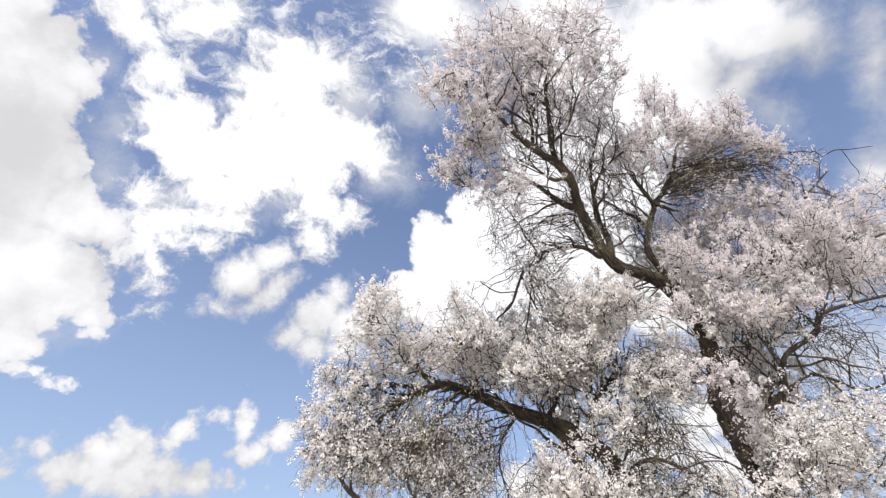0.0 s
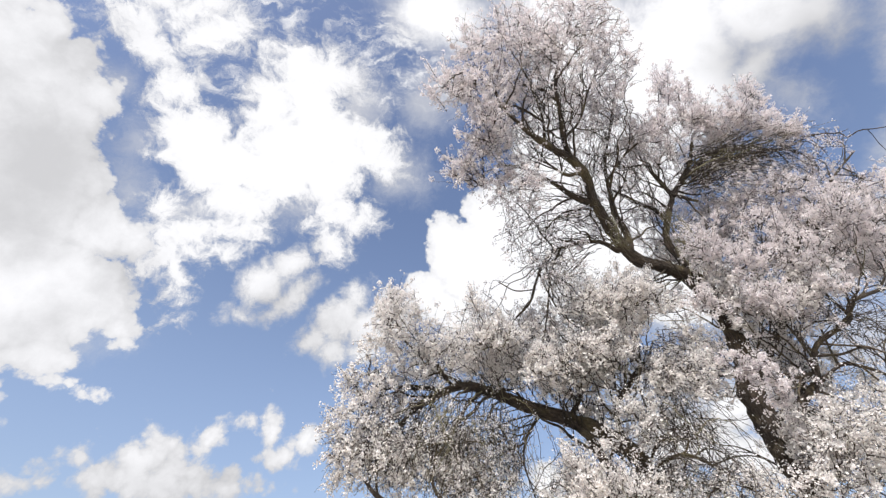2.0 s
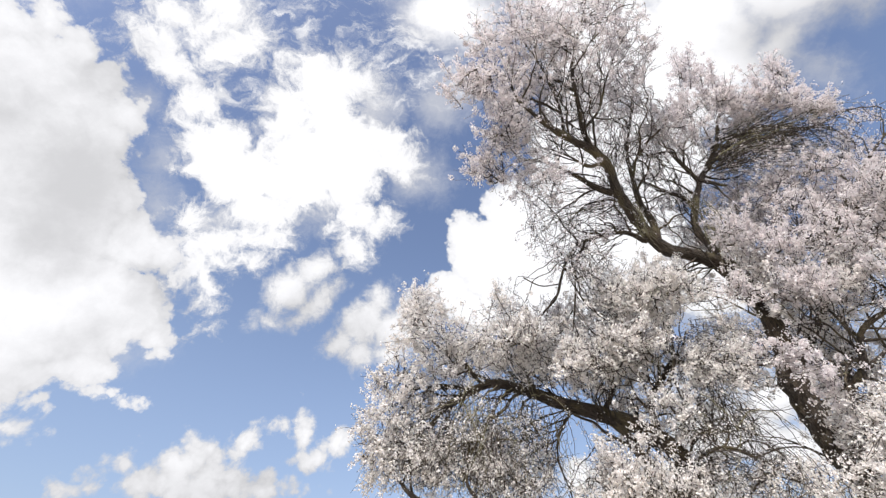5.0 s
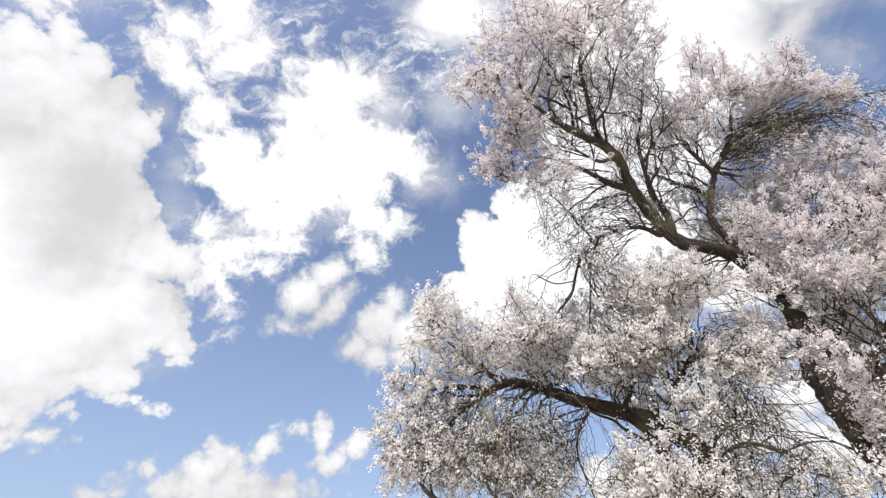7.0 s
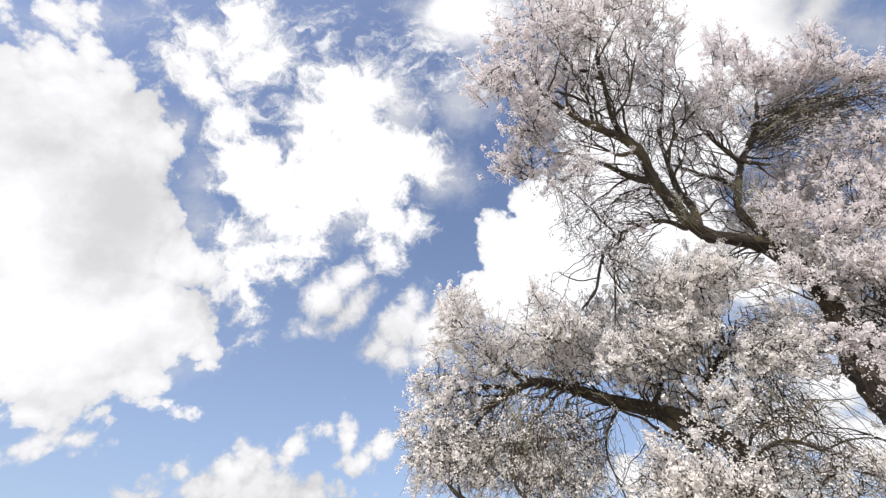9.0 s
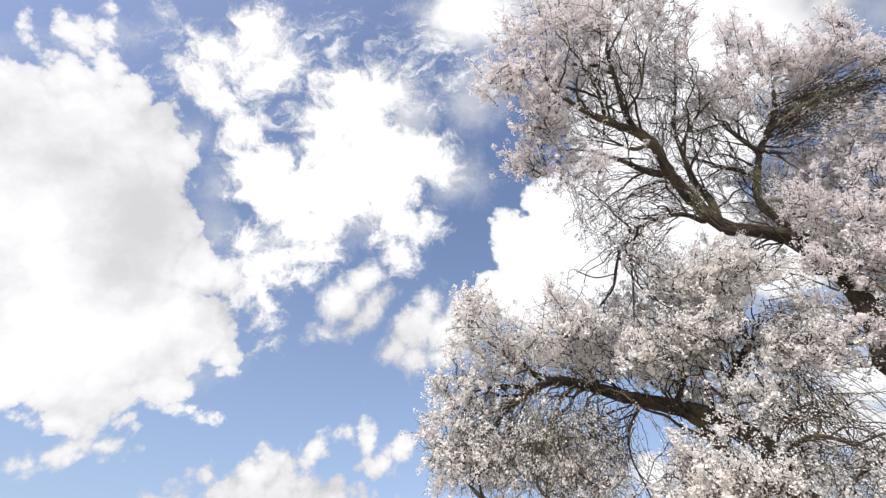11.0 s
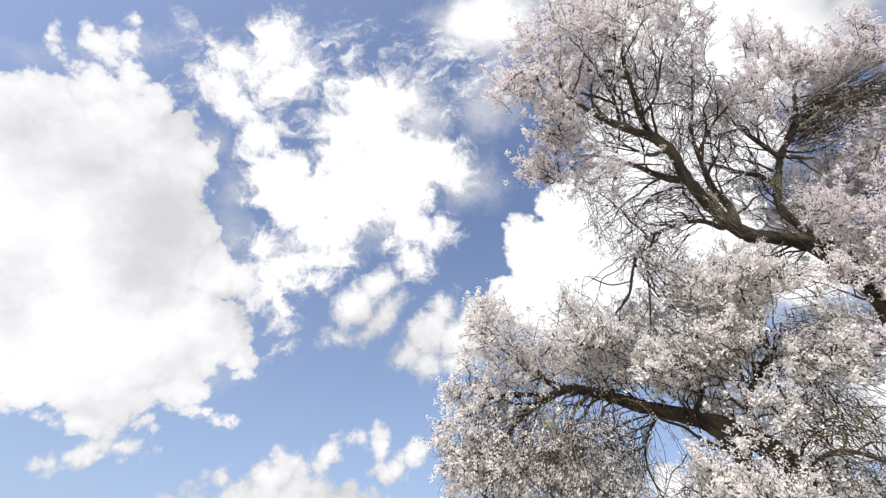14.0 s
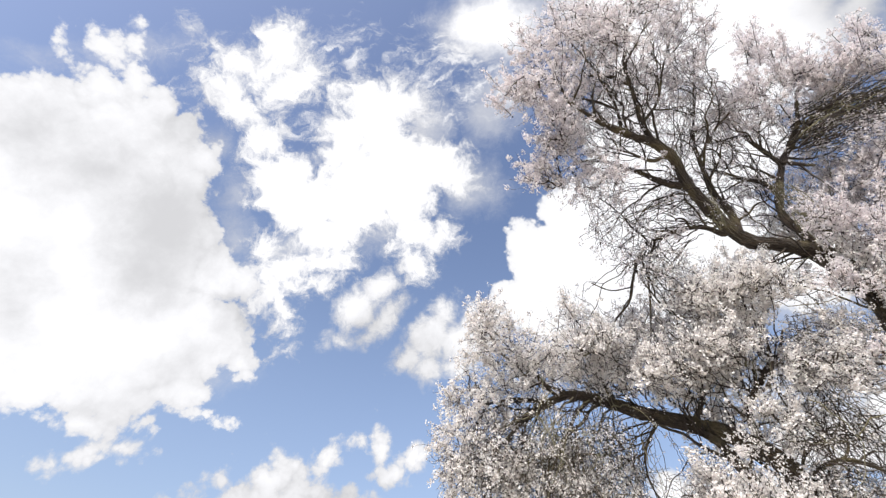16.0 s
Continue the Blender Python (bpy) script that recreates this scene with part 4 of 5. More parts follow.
def strands(start, end, count, spread, dark=False, thick=1.0):
    """Long bare water shoots that run in a loose bundle from start towards end."""
    a, b = np.array(start), np.array(end)
    span = np.linalg.norm(b - a)
    for _ in range(count):
        p = a + (b - a) * rng.uniform(-0.15, 0.28) + rng.normal(size=3) * spread * 0.5
        q = p + (b - a) * rng.uniform(0.45, 0.8) + rng.normal(size=3) * spread * 1.6
        m = (p + q) / 2 + rng.normal(size=3) * spread + np.array((0, 0, 0.10 * span))
        t = np.linspace(0, 1, 15)[:, None]
        way = (1 - t) ** 2 * p + 2 * t * (1 - t) * m + t * t * q + rng.normal(size=(15, 3)) * 0.005
        rr = thick * np.linspace(rng.uniform(0.0017, 0.0036), 0.0011, 15)
        for k in range(3, 15, 2):
            if rng.random() < 0.5:
                strand_spurs.append((way[k], (q - p) / (np.linalg.norm(q - p) + 1e-9), rng.uniform(0.15, 0.40), blush if p[2] > 3.6 else white))
        if dark:
            add_twig(way, rr, 4)
        else:
            bare.append(tube(way, rr, 4))


bare, strand_spurs = [], []
strands((2.98, 2.64, 5.41), (3.91, 2.43, 5.81), 34, 0.08, False, 1.3)
strands((3.25, 2.61, 5.64), (4.25, 2.42, 5.66), 40, 0.10, False, 1.3)
strands((2.83, 2.67, 5.25), (3.62, 2.52, 5.52), 26, 0.08, False, 1.3)
strands((3.70, 2.56, 5.76), (4.55, 2.36, 5.88), 16, 0.07, False, 1.3)
strands((2.42, 2.67, 4.65), (2.57, 2.74, 4.16), 26, 0.06, False, 1.3)
strands((2.42, 2.72, 4.35), (2.56, 2.77, 3.96), 22, 0.05, False, 1.3)
strands((3.19, 2.44, 5.44), (3.35, 2.46, 5.19), 10, 0.06, False, 1.5)
strands((1.78, 2.59, 4.48), (1.84, 2.65, 4.14), 14, 0.04, False, 1.2)
strands((1.79, 2.64, 4.20), (1.72, 2.58, 4.58), 10, 0.04, False, 1.3)
strands((2.90, 2.62, 5.35), (3.04, 2.66, 5.03), 14, 0.07, False, 1.3)
strands((3.61, 2.52, 5.63), (3.63, 2.60, 5.04), 14, 0.08, False, 1.3)
strands((0.28, 3.26, 3.01), (0.17, 3.39, 2.38), 22, 0.11, False, 1.3)
strands((0.68, 3.23, 2.98), (0.59, 3.35, 2.36), 18, 0.10, False, 1.3)
strands((0.88, 3.29, 2.91), (0.81, 3.40, 2.33), 8, 0.07, False, 1.3)
strands((1.93, 2.92, 3.02), (2.17, 2.98, 2.47), 18, 0.13, True, 1.0)
strands((2.08, 2.91, 2.80), (2.29, 2.94, 2.26), 18, 0.13, True, 1.0)
strands((1.90, 2.90, 3.24), (2.10, 2.99, 2.61), 16, 0.12, True, 1.0)
strands((0.99, 3.34, 2.89), (0.85, 3.44, 2.41), 12, 0.06, True, 1.0)
strands((2.10, 3.02, 3.50), (2.21, 3.05, 3.22), 22, 0.10, True, 1.0)
strands((3.54, 2.67, 3.57), (3.87, 2.63, 3.24), 26, 0.08, True, 1.0)
strands((3.42, 2.69, 3.43), (3.58, 2.71, 2.89), 14, 0.10, True, 1.0)
strands((1.53, 2.68, 4.20), (0.93, 2.79, 4.03), 3, 0.06, True, 1.0)
strands((1.55, 2.65, 4.32), (1.02, 2.69, 4.52), 3, 0.06, True, 1.0)
strands((1.62, 2.56, 4.53), (1.13, 2.67, 4.29), 12, 0.06, True, 1.0)
strands((1.26, 2.19, 4.96), (0.83, 2.29, 4.75), 10, 0.06, True, 1.0)
strands((3.45, 2.74, 4.27), (3.22, 2.84, 3.93), 16, 0.08, True, 1.0)
strands((2.78, 2.58, 5.17), (3.77, 2.36, 5.50), 34, 0.08, True, 2.0)
strands((2.84, 2.59, 5.06), (3.59, 2.45, 5.18), 30, 0.08, True, 1.8)
strands((2.95, 2.53, 5.43), (4.05, 2.33, 5.44), 34, 0.07, True, 1.8)
strands((3.49, 2.47, 5.44), (4.09, 2.35, 5.38), 20, 0.07, True, 1.5)
strands((3.86, 2.38, 6.18), (4.11, 2.26, 6.68), 6, 0.02, True, 1.2)
strands((3.85, 2.70, 4.52), (4.04, 2.57, 5.17), 6, 0.04, True, 2.0)
strands((3.48, 2.77, 4.09), (3.89, 2.59, 4.73), 10, 0.07, True, 1.5)
strands((3.95, 2.68, 4.27), (4.46, 2.48, 4.70), 12, 0.08, True, 1.3)
strands((3.24, 2.76, 4.56), (2.93, 2.88, 4.13), 10, 0.07, True, 1.3)
strands((4.42, 2.56, 4.53), (4.87, 2.44, 4.71), 10, 0.07, True, 1.3)
strands((1.89, 2.89, 2.79), (2.02, 2.95, 2.30), 24, 0.14, True, 1.0)
strands((1.74, 2.93, 2.67), (1.84, 2.99, 2.22), 20, 0.13, True, 1.0)
strands((3.54, 2.69, 3.50), (4.07, 2.54, 3.62), 14, 0.06, True, 1.0)
strands((3.43, 2.70, 3.44), (3.61, 2.67, 3.23), 12, 0.07, True, 1.0)
strands((0.04, 3.31, 2.94), (-0.08, 3.42, 2.42), 17, 0.10, True, 1.0)
strands((0.49, 3.23, 3.03), (0.37, 3.37, 2.33), 23, 0.11, True, 1.0)
strands((-0.21, 3.28, 3.03), (-0.36, 3.40, 2.46), 13, 0.10, True, 1.0)
strands((0.37, 3.26, 2.75), (0.32, 3.35, 2.27), 15, 0.11, True, 1.0)
strands((1.62, 2.54, 4.50), (0.66, 2.82, 4.13), 7, 0.05, True, 1.7)
strands((1.54, 2.50, 4.60), (0.81, 2.51, 4.55), 7, 0.05, True, 1.5)
strands((1.68, 2.66, 4.30), (0.92, 2.81, 4.08), 8, 0.05, True, 1.6)
strands((1.47, 2.46, 4.72), (0.73, 2.38, 4.76), 6, 0.05, True, 1.4)
strands((1.56, 2.64, 4.15), (1.14, 3.02, 3.71), 9, 0.06, True, 1.5)
strands((1.09, 2.69, 4.00), (0.62, 2.79, 3.86), 5, 0.05, True, 1.4)
strands((1.85, 2.73, 4.30), (1.26, 2.63, 4.37), 8, 0.05, True, 1.5)
strands((1.16, 2.67, 4.10), (1.28, 2.97, 3.78), 7, 0.06, True, 1.5)
strands((1.37, 2.28, 4.91), (0.77, 2.17, 4.99), 6, 0.05, True, 1.3)
strands((1.23, 2.11, 5.31), (0.93, 1.73, 5.70), 8, 0.06, True, 1.3)
strands((1.37, 2.13, 5.45), (1.56, 1.74, 5.89), 8, 0.06, True, 1.3)
strands((1.71, 2.52, 4.97), (1.84, 2.06, 5.48), 8, 0.06, True, 1.3)
strands((2.48, 2.84, 4.89), (2.06, 2.44, 5.29), 8, 0.06, True, 1.4)
strands((2.83, 2.70, 5.22), (2.57, 2.34, 5.59), 8, 0.06, True, 1.3)
strands((3.01, 2.77, 3.96), (3.40, 2.45, 4.34), 8, 0.07, True, 1.5)
strands((3.25, 2.73, 4.17), (2.98, 2.39, 4.52), 8, 0.07, True, 1.4)
strands((3.04, 2.62, 4.57), (3.60, 2.52, 4.72), 10, 0.07, True, 1.4)
strands((3.23, 2.66, 3.80), (3.59, 2.48, 4.02), 8, 0.07, True, 1.5)
strands((0.23, 3.22, 2.99), (-0.13, 3.38, 2.80), 8, 0.05, True, 1.6)
strands((0.69, 3.32, 3.06), (0.34, 3.14, 3.23), 8, 0.06, True, 1.4)
strands((1.01, 3.27, 2.99), (0.81, 3.02, 3.25), 8, 0.06, True, 1.4)
strands((1.32, 3.09, 2.91), (1.21, 2.81, 3.21), 8, 0.06, True, 1.4)
strands((1.69, 3.06, 2.97), (1.67, 2.81, 3.24), 6, 0.05, True, 1.4)
strands((2.44, 2.75, 3.13), (2.25, 2.63, 3.25), 5, 0.04, True, 1.3)

sprig_spurs = []


def sprig(start, end, side_shoots, tint):
    """One flowering shoot from start to end, with shorter ones along its sides."""
    a, b = np.array(start), np.array(end)
    span = np.linalg.norm(b - a)

    def grow(p, q, thick):
        n = max(4, int(np.linalg.norm(q - p) / 0.025))
        t = (np.arange(n + 1) / n)[:, None]
        sag = rng.normal(size=3) * 0.06 * np.linalg.norm(q - p)
        way = p + (q - p) * t + 4 * t * (1 - t) * sag + rng.normal(size=(n + 1, 3)) * 0.002
        add_twig(way, np.linspace(thick, 0.0012, n + 1), 4)
        d = (q - p) / np.linalg.norm(q - p)
        for k in range(1, n + 1):
            sprig_spurs.append((way[k], d, rng.uniform(0.5, 1.3), tint))
        return way

    stem = grow(a, b, 0.0045)
    for k in range(side_shoots):
        at = stem[int((0.15 + 0.75 * k / max(1, side_shoots)) * (len(stem) - 1))]
        side = rng.normal(size=3)
        side -= (b - a) * (side @ (b - a)) / span ** 2
        side /= np.linalg.norm(side)
        reach_out = span * rng.uniform(0.16, 0.34) * (1 - 0.5 * k / max(1, side_shoots))
        grow(at, at + (side + 0.5 * (b - a) / span) * max(0.05, reach_out), 0.0025)


# long shoots that stand out of the crown, set with short side shoots
sprig((0.09, 3.18, 3.40), (-0.20, 2.83, 3.76), 11, white)
sprig((0.03, 3.05, 3.47), (-0.00, 2.82, 3.72), 6, white)
sprig((-0.00, 3.08, 3.43), (-0.46, 3.10, 3.38), 5, white)
sprig((-0.05, 3.03, 3.48), (-0.37, 3.01, 3.48), 4, white)
sprig((-0.10, 3.00, 3.58), (-0.30, 2.98, 3.60), 3, white)
sprig((-0.03, 2.96, 3.55), (0.12, 2.93, 3.60), 3, white)
sprig((0.63, 2.95, 3.46), (0.44, 2.70, 3.72), 8, white)
sprig((0.49, 3.00, 3.47), (0.33, 2.91, 3.56), 3, white)
sprig((0.73, 2.96, 3.46), (0.68, 2.83, 3.60), 4, white)
sprig((3.63, 2.31, 5.77), (3.59, 1.92, 6.19), 10, blush)
sprig((3.48, 2.28, 5.86), (3.29, 2.04, 6.12), 5, blush)
sprig((3.57, 2.29, 5.86), (3.49, 2.08, 6.08), 4, blush)
sprig((3.77, 2.31, 5.70), (3.79, 2.13, 5.90), 5, blush)
sprig((3.97, 2.32, 5.63), (4.03, 2.15, 5.81), 4, blush)
sprig((3.07, 2.34, 5.77), (3.03, 2.15, 5.98), 5, blush)
sprig((2.94, 2.24, 5.95), (2.91, 2.01, 6.19), 6, blush)
sprig((2.73, 2.25, 6.00), (2.67, 1.92, 6.35), 9, blush)
sprig((2.61, 2.24, 6.00), (2.53, 2.01, 6.24), 5, blush)
sprig((2.07, 1.93, 6.16), (2.32, 1.74, 6.37), 8, blush)
sprig((2.10, 1.99, 6.09), (2.35, 1.84, 6.27), 5, blush)
sprig((0.23, 1.92, 5.38), (-0.02, 1.72, 5.58), 6, blush)
sprig((0.22, 2.03, 5.18), (-0.01, 1.88, 5.33), 4, blush)
sprig((0.37, 2.29, 4.76), (0.17, 2.23, 4.81), 3, blush)
sprig((0.43, 1.75, 5.95), (0.38, 1.52, 6.20), 6, blush)
sprig((0.73, 1.73, 6.14), (0.66, 1.49, 6.39), 5, blush)
sprig((-0.42, 3.35, 3.11), (-0.58, 3.23, 3.23), 3, white)
sprig((-0.51, 3.40, 2.90), (-0.64, 3.34, 2.95), 3, white)
sprig((-0.47, 3.43, 2.57), (-0.60, 3.39, 2.61), 3, white)
sprig((3.12, 2.46, 5.64), (3.37, 2.16, 5.99), 6, blush)
sprig((3.78, 2.36, 5.50), (4.10, 2.15, 5.75), 6, blush)

lift = np.cumsum([0] + [len(v) for v, f in bare[:-1]])
mesh_part("water_shoot", np.vstack([v for v, f in bare]), np.vstack([f + k for (v, f), k in zip(bare, lift)]), LICHEN, tree,
          "bare yellow-green lichened shoots in a tangled bundle", "stuff")

tips = []
for x, y, z, rx, ry, rz, count, habit, bloom, tint in lobes:
    for _ in range(int(count * 1.05)):
        d = rng.normal(size=3)
        out = rng.random() ** 0.38
        d *= out / np.linalg.norm(d)
        tips.append((x + rx * d[0], y + ry * d[1], z + rz * d[2], habit, bloom * (0.45 + 0.75 * out * out), tint))
tips = np.array(tips)
tips = tips[rng.random(len(tips)) < openness(tips[:, :3]) + 0.1]
limb_at = np.array(node_at)
reach = np.array([np.min(((limb_at - t[:3]) ** 2).sum(1)) for t in tips])
tips = tips[np.argsort(reach)]
LIMIT = 160000
grown = np.zeros((LIMIT, 3))
grown[:len(node_at)] = limb_at
heading = np.zeros((LIMIT, 3))
heading[:len(node_at)] = np.array(node_dir)
used = len(node_at)
parent = np.full(LIMIT, -1)
load = np.zeros(LIMIT)
branches = []
for tip in tips:
    end, habit, bloom = tip[:3], int(tip[3]), tip[4]
    gap = end - grown[:used]
    dist = np.sqrt((gap ** 2).sum(1)) + 1e-6
    cost = dist * (1.25 - 0.35 * (gap * heading[:used]).sum(1) / dist)
    cost += 0.25 * np.maximum(0, -gap[:, 2] if habit == rising else gap[:, 2])
    cost[load[:used] > 20] += 0.25
    s = int(np.argmin(cost))
    start, span = grown[s], dist[s]
    aim = gap[s] / span
    out = heading[s] * 0.55 + aim * 0.6 + rng.normal(size=3) * 0.25
    out /= np.linalg.norm(out)
    fall = np.array((0, 0, 0.32 if habit == rising else 0.45)) * span
    mid1, mid2 = start + out * span * 0.4, end - aim * span * 0.35 + (fall if habit == drooping else -0.5 * fall)
    n = max(3, int(span / 0.052))
    t = (np.arange(n + 1) / n)[:, None]
    path = (1 - t) ** 3 * start + 3 * t * (1 - t) ** 2 * mid1 + 3 * t * t * (1 - t) * mid2 + t ** 3 * end
    path[1:] += rng.normal(size=(n, 3)) * 0.003
    ids = [s] + list(range(used, used + n))
    grown[used:used + n] = path[1:]
    step_dir = np.diff(path, axis=0)
    heading[used:used + n] = step_dir / (np.linalg.norm(step_dir, axis=1)[:, None] + 1e-9)
    parent[used:used + n] = ids[:-1]
    used += n
    load[ids[1:]] += 1
    k = s
    while parent[k] >= 0:
        load[k] += 1
        k = parent[k]
    branches.append((ids, path, habit, bloom, tip[5]))

limb_count = len(node_at)
limit_r = np.full(LIMIT, 1.0)
limit_r[:limb_count] = np.array(node_r)
spurs = sprig_spurs + strand_spurs
for way, rr, along, stem in limb_paths:
    for i in range(4, len(way)):
        if way[i][2] > 2.3 and rr[i] > 0.012 and rng.random() < 0.16:
            side = rng.normal(size=3)
            side -= along[i] * (side @ along[i])
            side /= np.linalg.norm(side)
            tint = lobes[lobe_of(way[i])[0]][9]
            for k in range(rng.integers(2, 5)):
                spurs.append((way[i] + side * (rr[i] + 0.012 + 0.022 * k) + rng.normal(size=3) * 0.012, side, rng.uniform(0.8, 1.5), tint))
for way, rr, along, stem in sprays:
    k, far = lobe_of(way[-1])
    for i in range(4, len(way), 2):
        spurs.append((way[i], along[i], lobes[k][8] * 0.55 * min(1.0, lobe_of(way[i])[1] + 0.2), lobes[k][9]))
for ids, path, habit, bloom, tint in branches:
    r = 0.0025 * np.maximum(load[ids], 1) ** 0.46
    r = np.minimum(r, 0.007)
    r[0] = r[1]
    r = np.minimum(r, limit_r[ids[0]] * 0.8)
    r[-1] *= 0.6
    add_twig(path, r, 3 if r[1] < 0.0038 else 4)
    # flowering spurs along the thin wood
    for i in range(1, len(path)):
        if r[i] < 0.0054 and rng.random() < 0.45:
            spurs.append((path[i], heading[ids[i]], bloom, tint))
    # short flowering shoots towards the end
    for _ in range(2):
        i = rng.integers(len(path) // 2, len(path))
        way = heading[ids[i]] * 0.6 + rng.normal(size=3) * 0.45 + np.array((0, 0, 0.55 if habit == rising else -0.35))
        way /= np.linalg.norm(way)
        n = rng.integers(3, 7)
        shoot = path[i] + way * np.arange(n + 1)[:, None] * 0.036 + np.vstack([np.zeros(3), rng.normal(size=(n, 3)) * 0.003])
        add_twig(shoot, np.linspace(0.0018, 0.001, n + 1), 3)
        for q in shoot[2::2]:
            spurs.append((q, way, bloom * 1.1, tint))
mesh_part("twig", np.vstack(tv), np.vstack(tf), TWIG, tree, "fine dark twigs, some greenish with lichen", "stuff")


# ---- blossom ----
def blossom_shape(cup, size, simple=False):
    """Five rounded petals as one shallow cup; simple: four corners alone, for flowers far off."""
    verts, faces = [(0.0, 0.0, -0.15 * size)], []
    n = 4 if simple else 10
    for k in range(n):
        a = 2 * math.pi * k / n
        rad = size * (1.0 if simple or k % 2 == 0 else 0.80)
        verts.append((rad * math.cos(a) * math.cos(cup), rad * math.sin(a) * math.cos(cup), rad * math.sin(cup)))
        faces.append((0, 1 + k, 1 + (k + 1) % n))
    return np.array(verts), np.array(faces)


def scatter(places, normals, sizes, shape):
    """One array of verts and faces with the shape turned to each normal."""
    v0, f0 = shape
    n = normals / (np.linalg.norm(normals, axis=1)[:, None] + 1e-9)
    ref = rng.normal(size=n.shape)
    u = np.cross(n, ref)
    u /= np.linalg.norm(u, axis=1)[:, None] + 1e-9
    w = np.cross(n, u)
    v = places[:, None, :] + sizes[:, None, None] * (v0[None, :, 0:1] * u[:, None, :] + v0[None, :, 1:2] * w[:, None, :] + v0[None, :, 2:3] * n[:, None, :])
    f = f0[None] + (np.arange(len(places)) * len(v0))[:, None, None]
    return v.reshape(-1, 3), f.reshape(-1, f0.shape[1])


spur_at = np.array([s[0] for s in spurs])
spur_dir = np.array([s[1] for s in spurs])
spur_bloom = np.array([s[2] for s in spurs])
spur_tint = np.array([s[3] for s in spurs])
# old thick wood carries few flowers
thick = np.array([p for p, r in zip(node_at, node_r) if r > 0.02])
bare_wood = np.array([np.min(((thick - p) ** 2).sum(1)) for p in spur_at]) < 0.13 ** 2
spur_bloom = np.where(bare_wood, 0.35, 1.0) * spur_bloom
spur_bloom *= openness(spur_at)
spur_bloom[spur_tint == blush] *= 1.45
# flowers come in tufts with gaps between them
tuft = np.array([noise.noise(Vector(p * 9.0)) + 0.6 * noise.noise(Vector(p * 21.0)) for p in spur_at])
tuft = np.clip(0.95 + 2.0 * tuft, 0.08, 2.5)
sparse = spur_bloom < 0.42
count = rng.poisson(np.where(sparse, 15.0, 9.6) * spur_bloom * tuft)
at = np.repeat(spur_at, count, 0)
along = np.repeat(spur_dir, count, 0)
lean = rng.normal(size=spur_at.shape) * 0.012          # every cluster sits a little off its twig
out = rng.normal(size=at.shape)
out /= np.linalg.norm(out, axis=1)[:, None] + 1e-9
place = at + np.repeat(lean, count, 0) + out * rng.uniform(0.011, 0.025, (len(at), 1)) + along * rng.uniform(-0.010, 0.010, (len(at), 1))
face_to = out + 0.30 * rng.normal(size=at.shape)
scale = rng.uniform(0.78, 1.15, len(at)) * np.where(np.repeat(sparse, count), 0.78, 1.0) * np.where(np.repeat(spur_tint, count) == blush, 0.90, 1.0)
upper = np.repeat(spur_tint, count) == blush
sort = rng.integers(0, 3, len(at))
far_off = upper | (np.linalg.norm(place - np.array((0, 0, 1.6)), axis=1) > 2.6)
shapes = [blossom_shape(c, 0.0112) for c in (0.35, 0.65, 1.0)]
small_shapes = [blossom_shape(c, 0.0100, True) for c in (0.35, 0.65, 1.0)]
# the three hundred flowers nearest to where one stands are built one by one
order = np.argsort(((place - np.array((0.9, 2.2, 2.2))) ** 2).sum(1))
near = order[:300]
single = np.zeros(len(at), bool)
single[near] = True


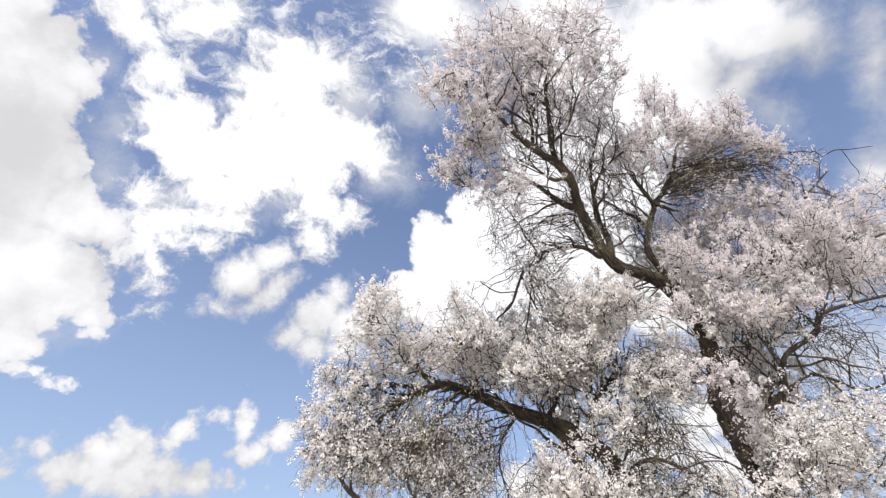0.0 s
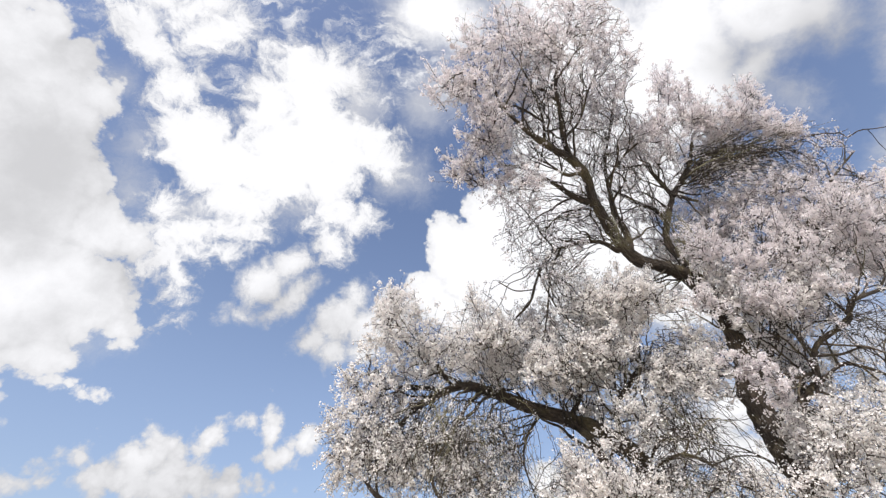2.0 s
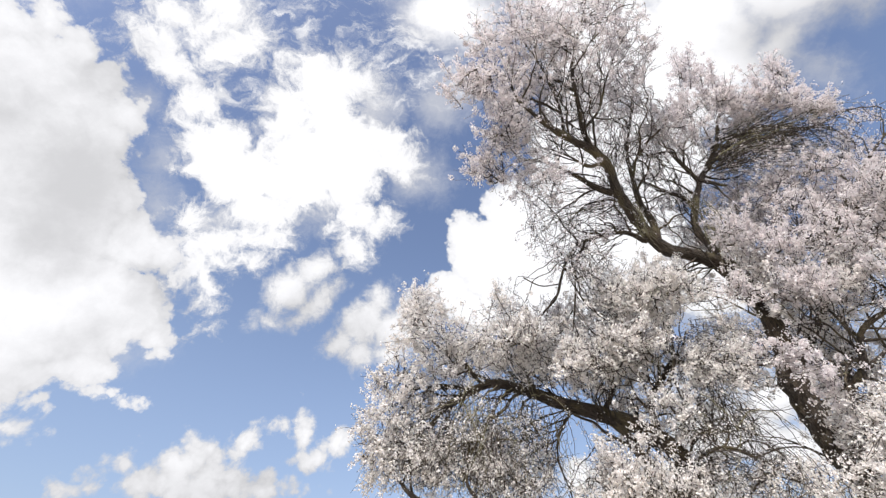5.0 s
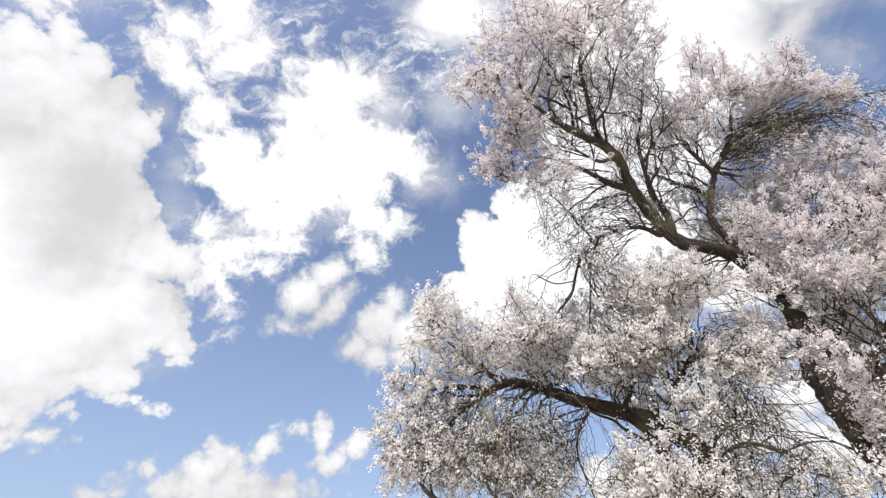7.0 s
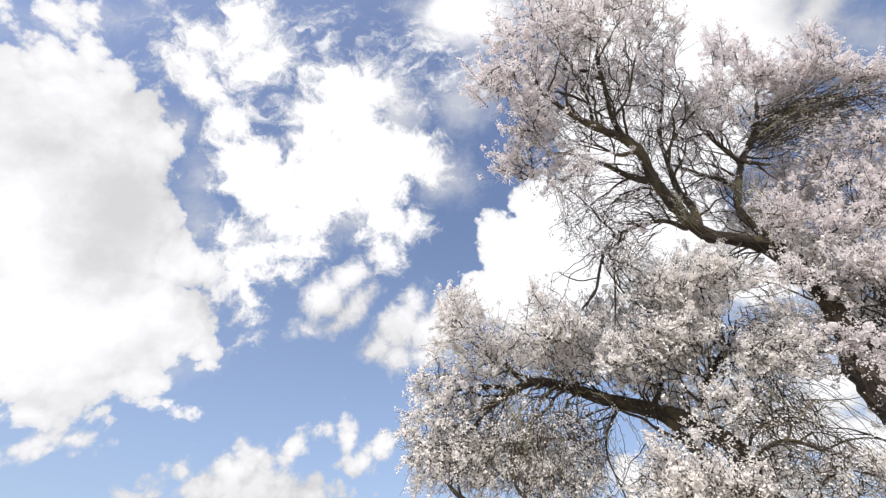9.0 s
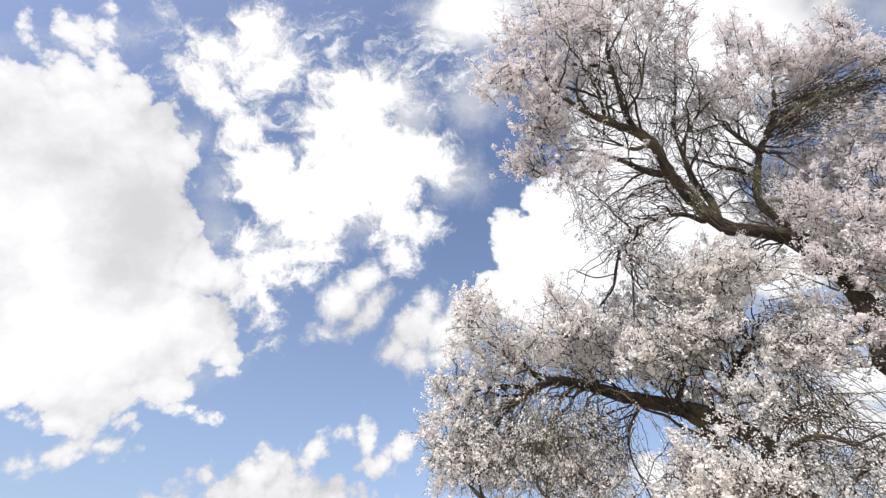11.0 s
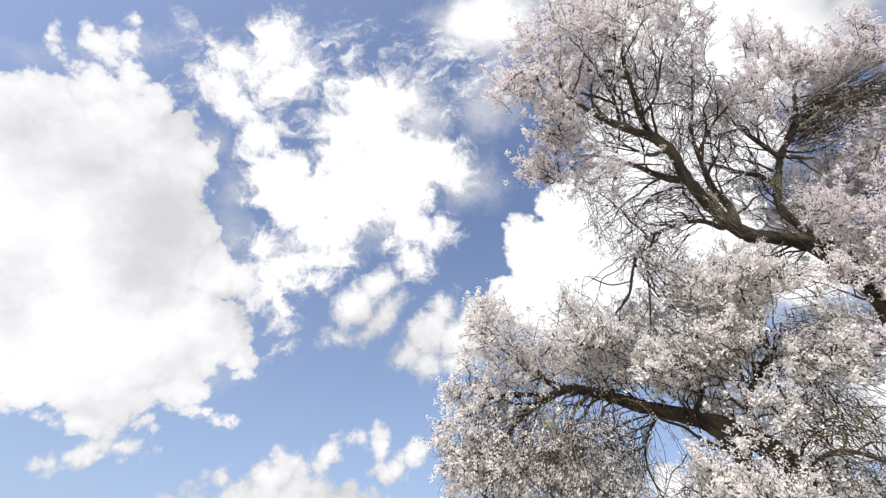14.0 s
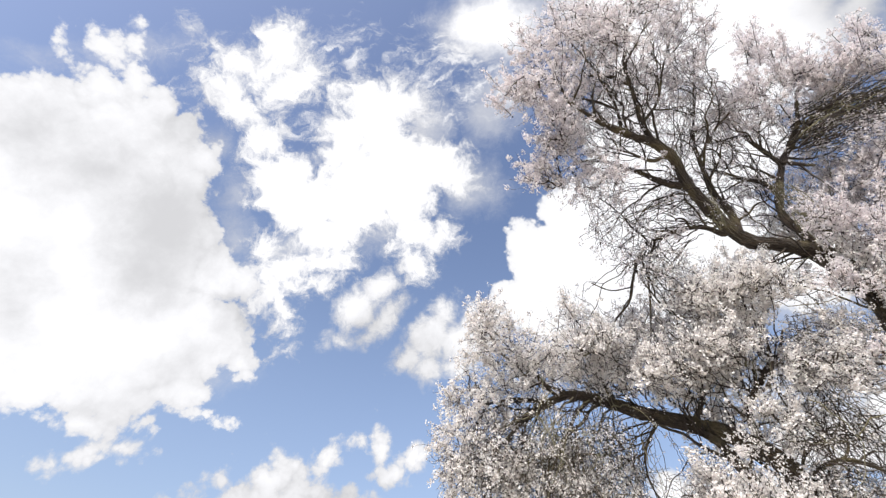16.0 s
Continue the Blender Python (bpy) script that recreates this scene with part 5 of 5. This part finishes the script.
def near_flower(name, cup):
    """Five notched petals, and a tuft of stamens."""
    bm = bmesh.new()
    for k in range(5):
        a = 2 * math.pi * k / 5
        rim = []
        for da, rad, up in ((0.0, 0.08, 0.0), (-0.34, 0.45, 0.35), (-0.56, 0.78, 0.7), (-0.26, 1.0, 1.0), (0.0, 0.92, 0.9), (0.26, 1.0, 1.0),
                            (0.56, 0.78, 0.7), (0.34, 0.45, 0.35)):
            rim.append(bm.verts.new((0.0150 * rad * math.cos(a + da) * math.cos(cup), 0.0150 * rad * math.sin(a + da) * math.cos(cup),
                                     0.0150 * (rad * up * math.sin(cup) + 0.05 * (k % 2)))))
        mid = bm.verts.new((0.0150 * 0.6 * math.cos(a) * math.cos(cup), 0.0150 * 0.6 * math.sin(a) * math.cos(cup), 0.0150 * 0.38 * math.sin(cup) - 0.0008))
        for i in range(8):
            bm.faces.new((mid, rim[i], rim[(i + 1) % 8]))
    for k in range(7):
        a, r = k * 2.4, 0.0012 + 0.0004 * k
        q = [bm.verts.new((r * math.cos(a + d) + 0.0005 * math.cos(d * 3), r * math.sin(a + d), z)) for d, z in ((0.0, 0.0), (0.5, 0.0), (0.25, 0.0062))]
        bm.faces.new(q).material_index = 1
    data = bpy.data.meshes.new(name)
    bm.to_mesh(data)
    bm.free()
    rim = data.attributes.new("rim", "FLOAT", "POINT")
    rim.data.foreach_set("value", [min(1.0, v.co.xy.length / 0.006) for v in data.vertices])
    data.materials.append(WHITE)
    data.materials.append(HEART)
    return data


flowers = [near_flower("blossom", c) for c in (0.35, 0.65, 1.0)]
for k in near:
    ob = new("blossom", flowers[sort[k]])
    ob.parent = tree
    turn = Vector(face_to[k]).to_track_quat("Z", "Y").to_matrix().to_4x4()
    ob.matrix_basis = Matrix.Translation(place[k]) @ turn @ pose(0, 0, 0, 0, 0, 360 * rng.random()) @ Matrix.Scale(float(scale[k]), 4)
for is_up, name_, mat, label in ((True, "blossom", PINK, "pale pink almond blossom crowding the upper twigs"),
                                 (False, "blossom", WHITE, "white almond blossom crowding the lower twigs")):
    vs, fs, base = [], [], 0
    eye = []                            # 0 in the middle of each flower
    for k, plain in itertools.product(range(3), (False, True)):
        pick = (upper == is_up) & (sort == k) & ~single & (far_off == plain)
        v, f = scatter(place[pick], face_to[pick], scale[pick], small_shapes[k] if plain else shapes[k])
        vs.append(v), fs.append(f + base)
        base += len(v)
        eye.append(np.arange(len(v)) % len((small_shapes if plain else shapes)[k][0]) != 0)
    ob = mesh_part(name_, np.vstack(vs), np.vstack(fs), mat, tree, label, "stuff")
    ob.data.attributes.new("rim", "FLOAT", "POINT").data.foreach_set("value", np.concatenate(eye).astype(np.float32))
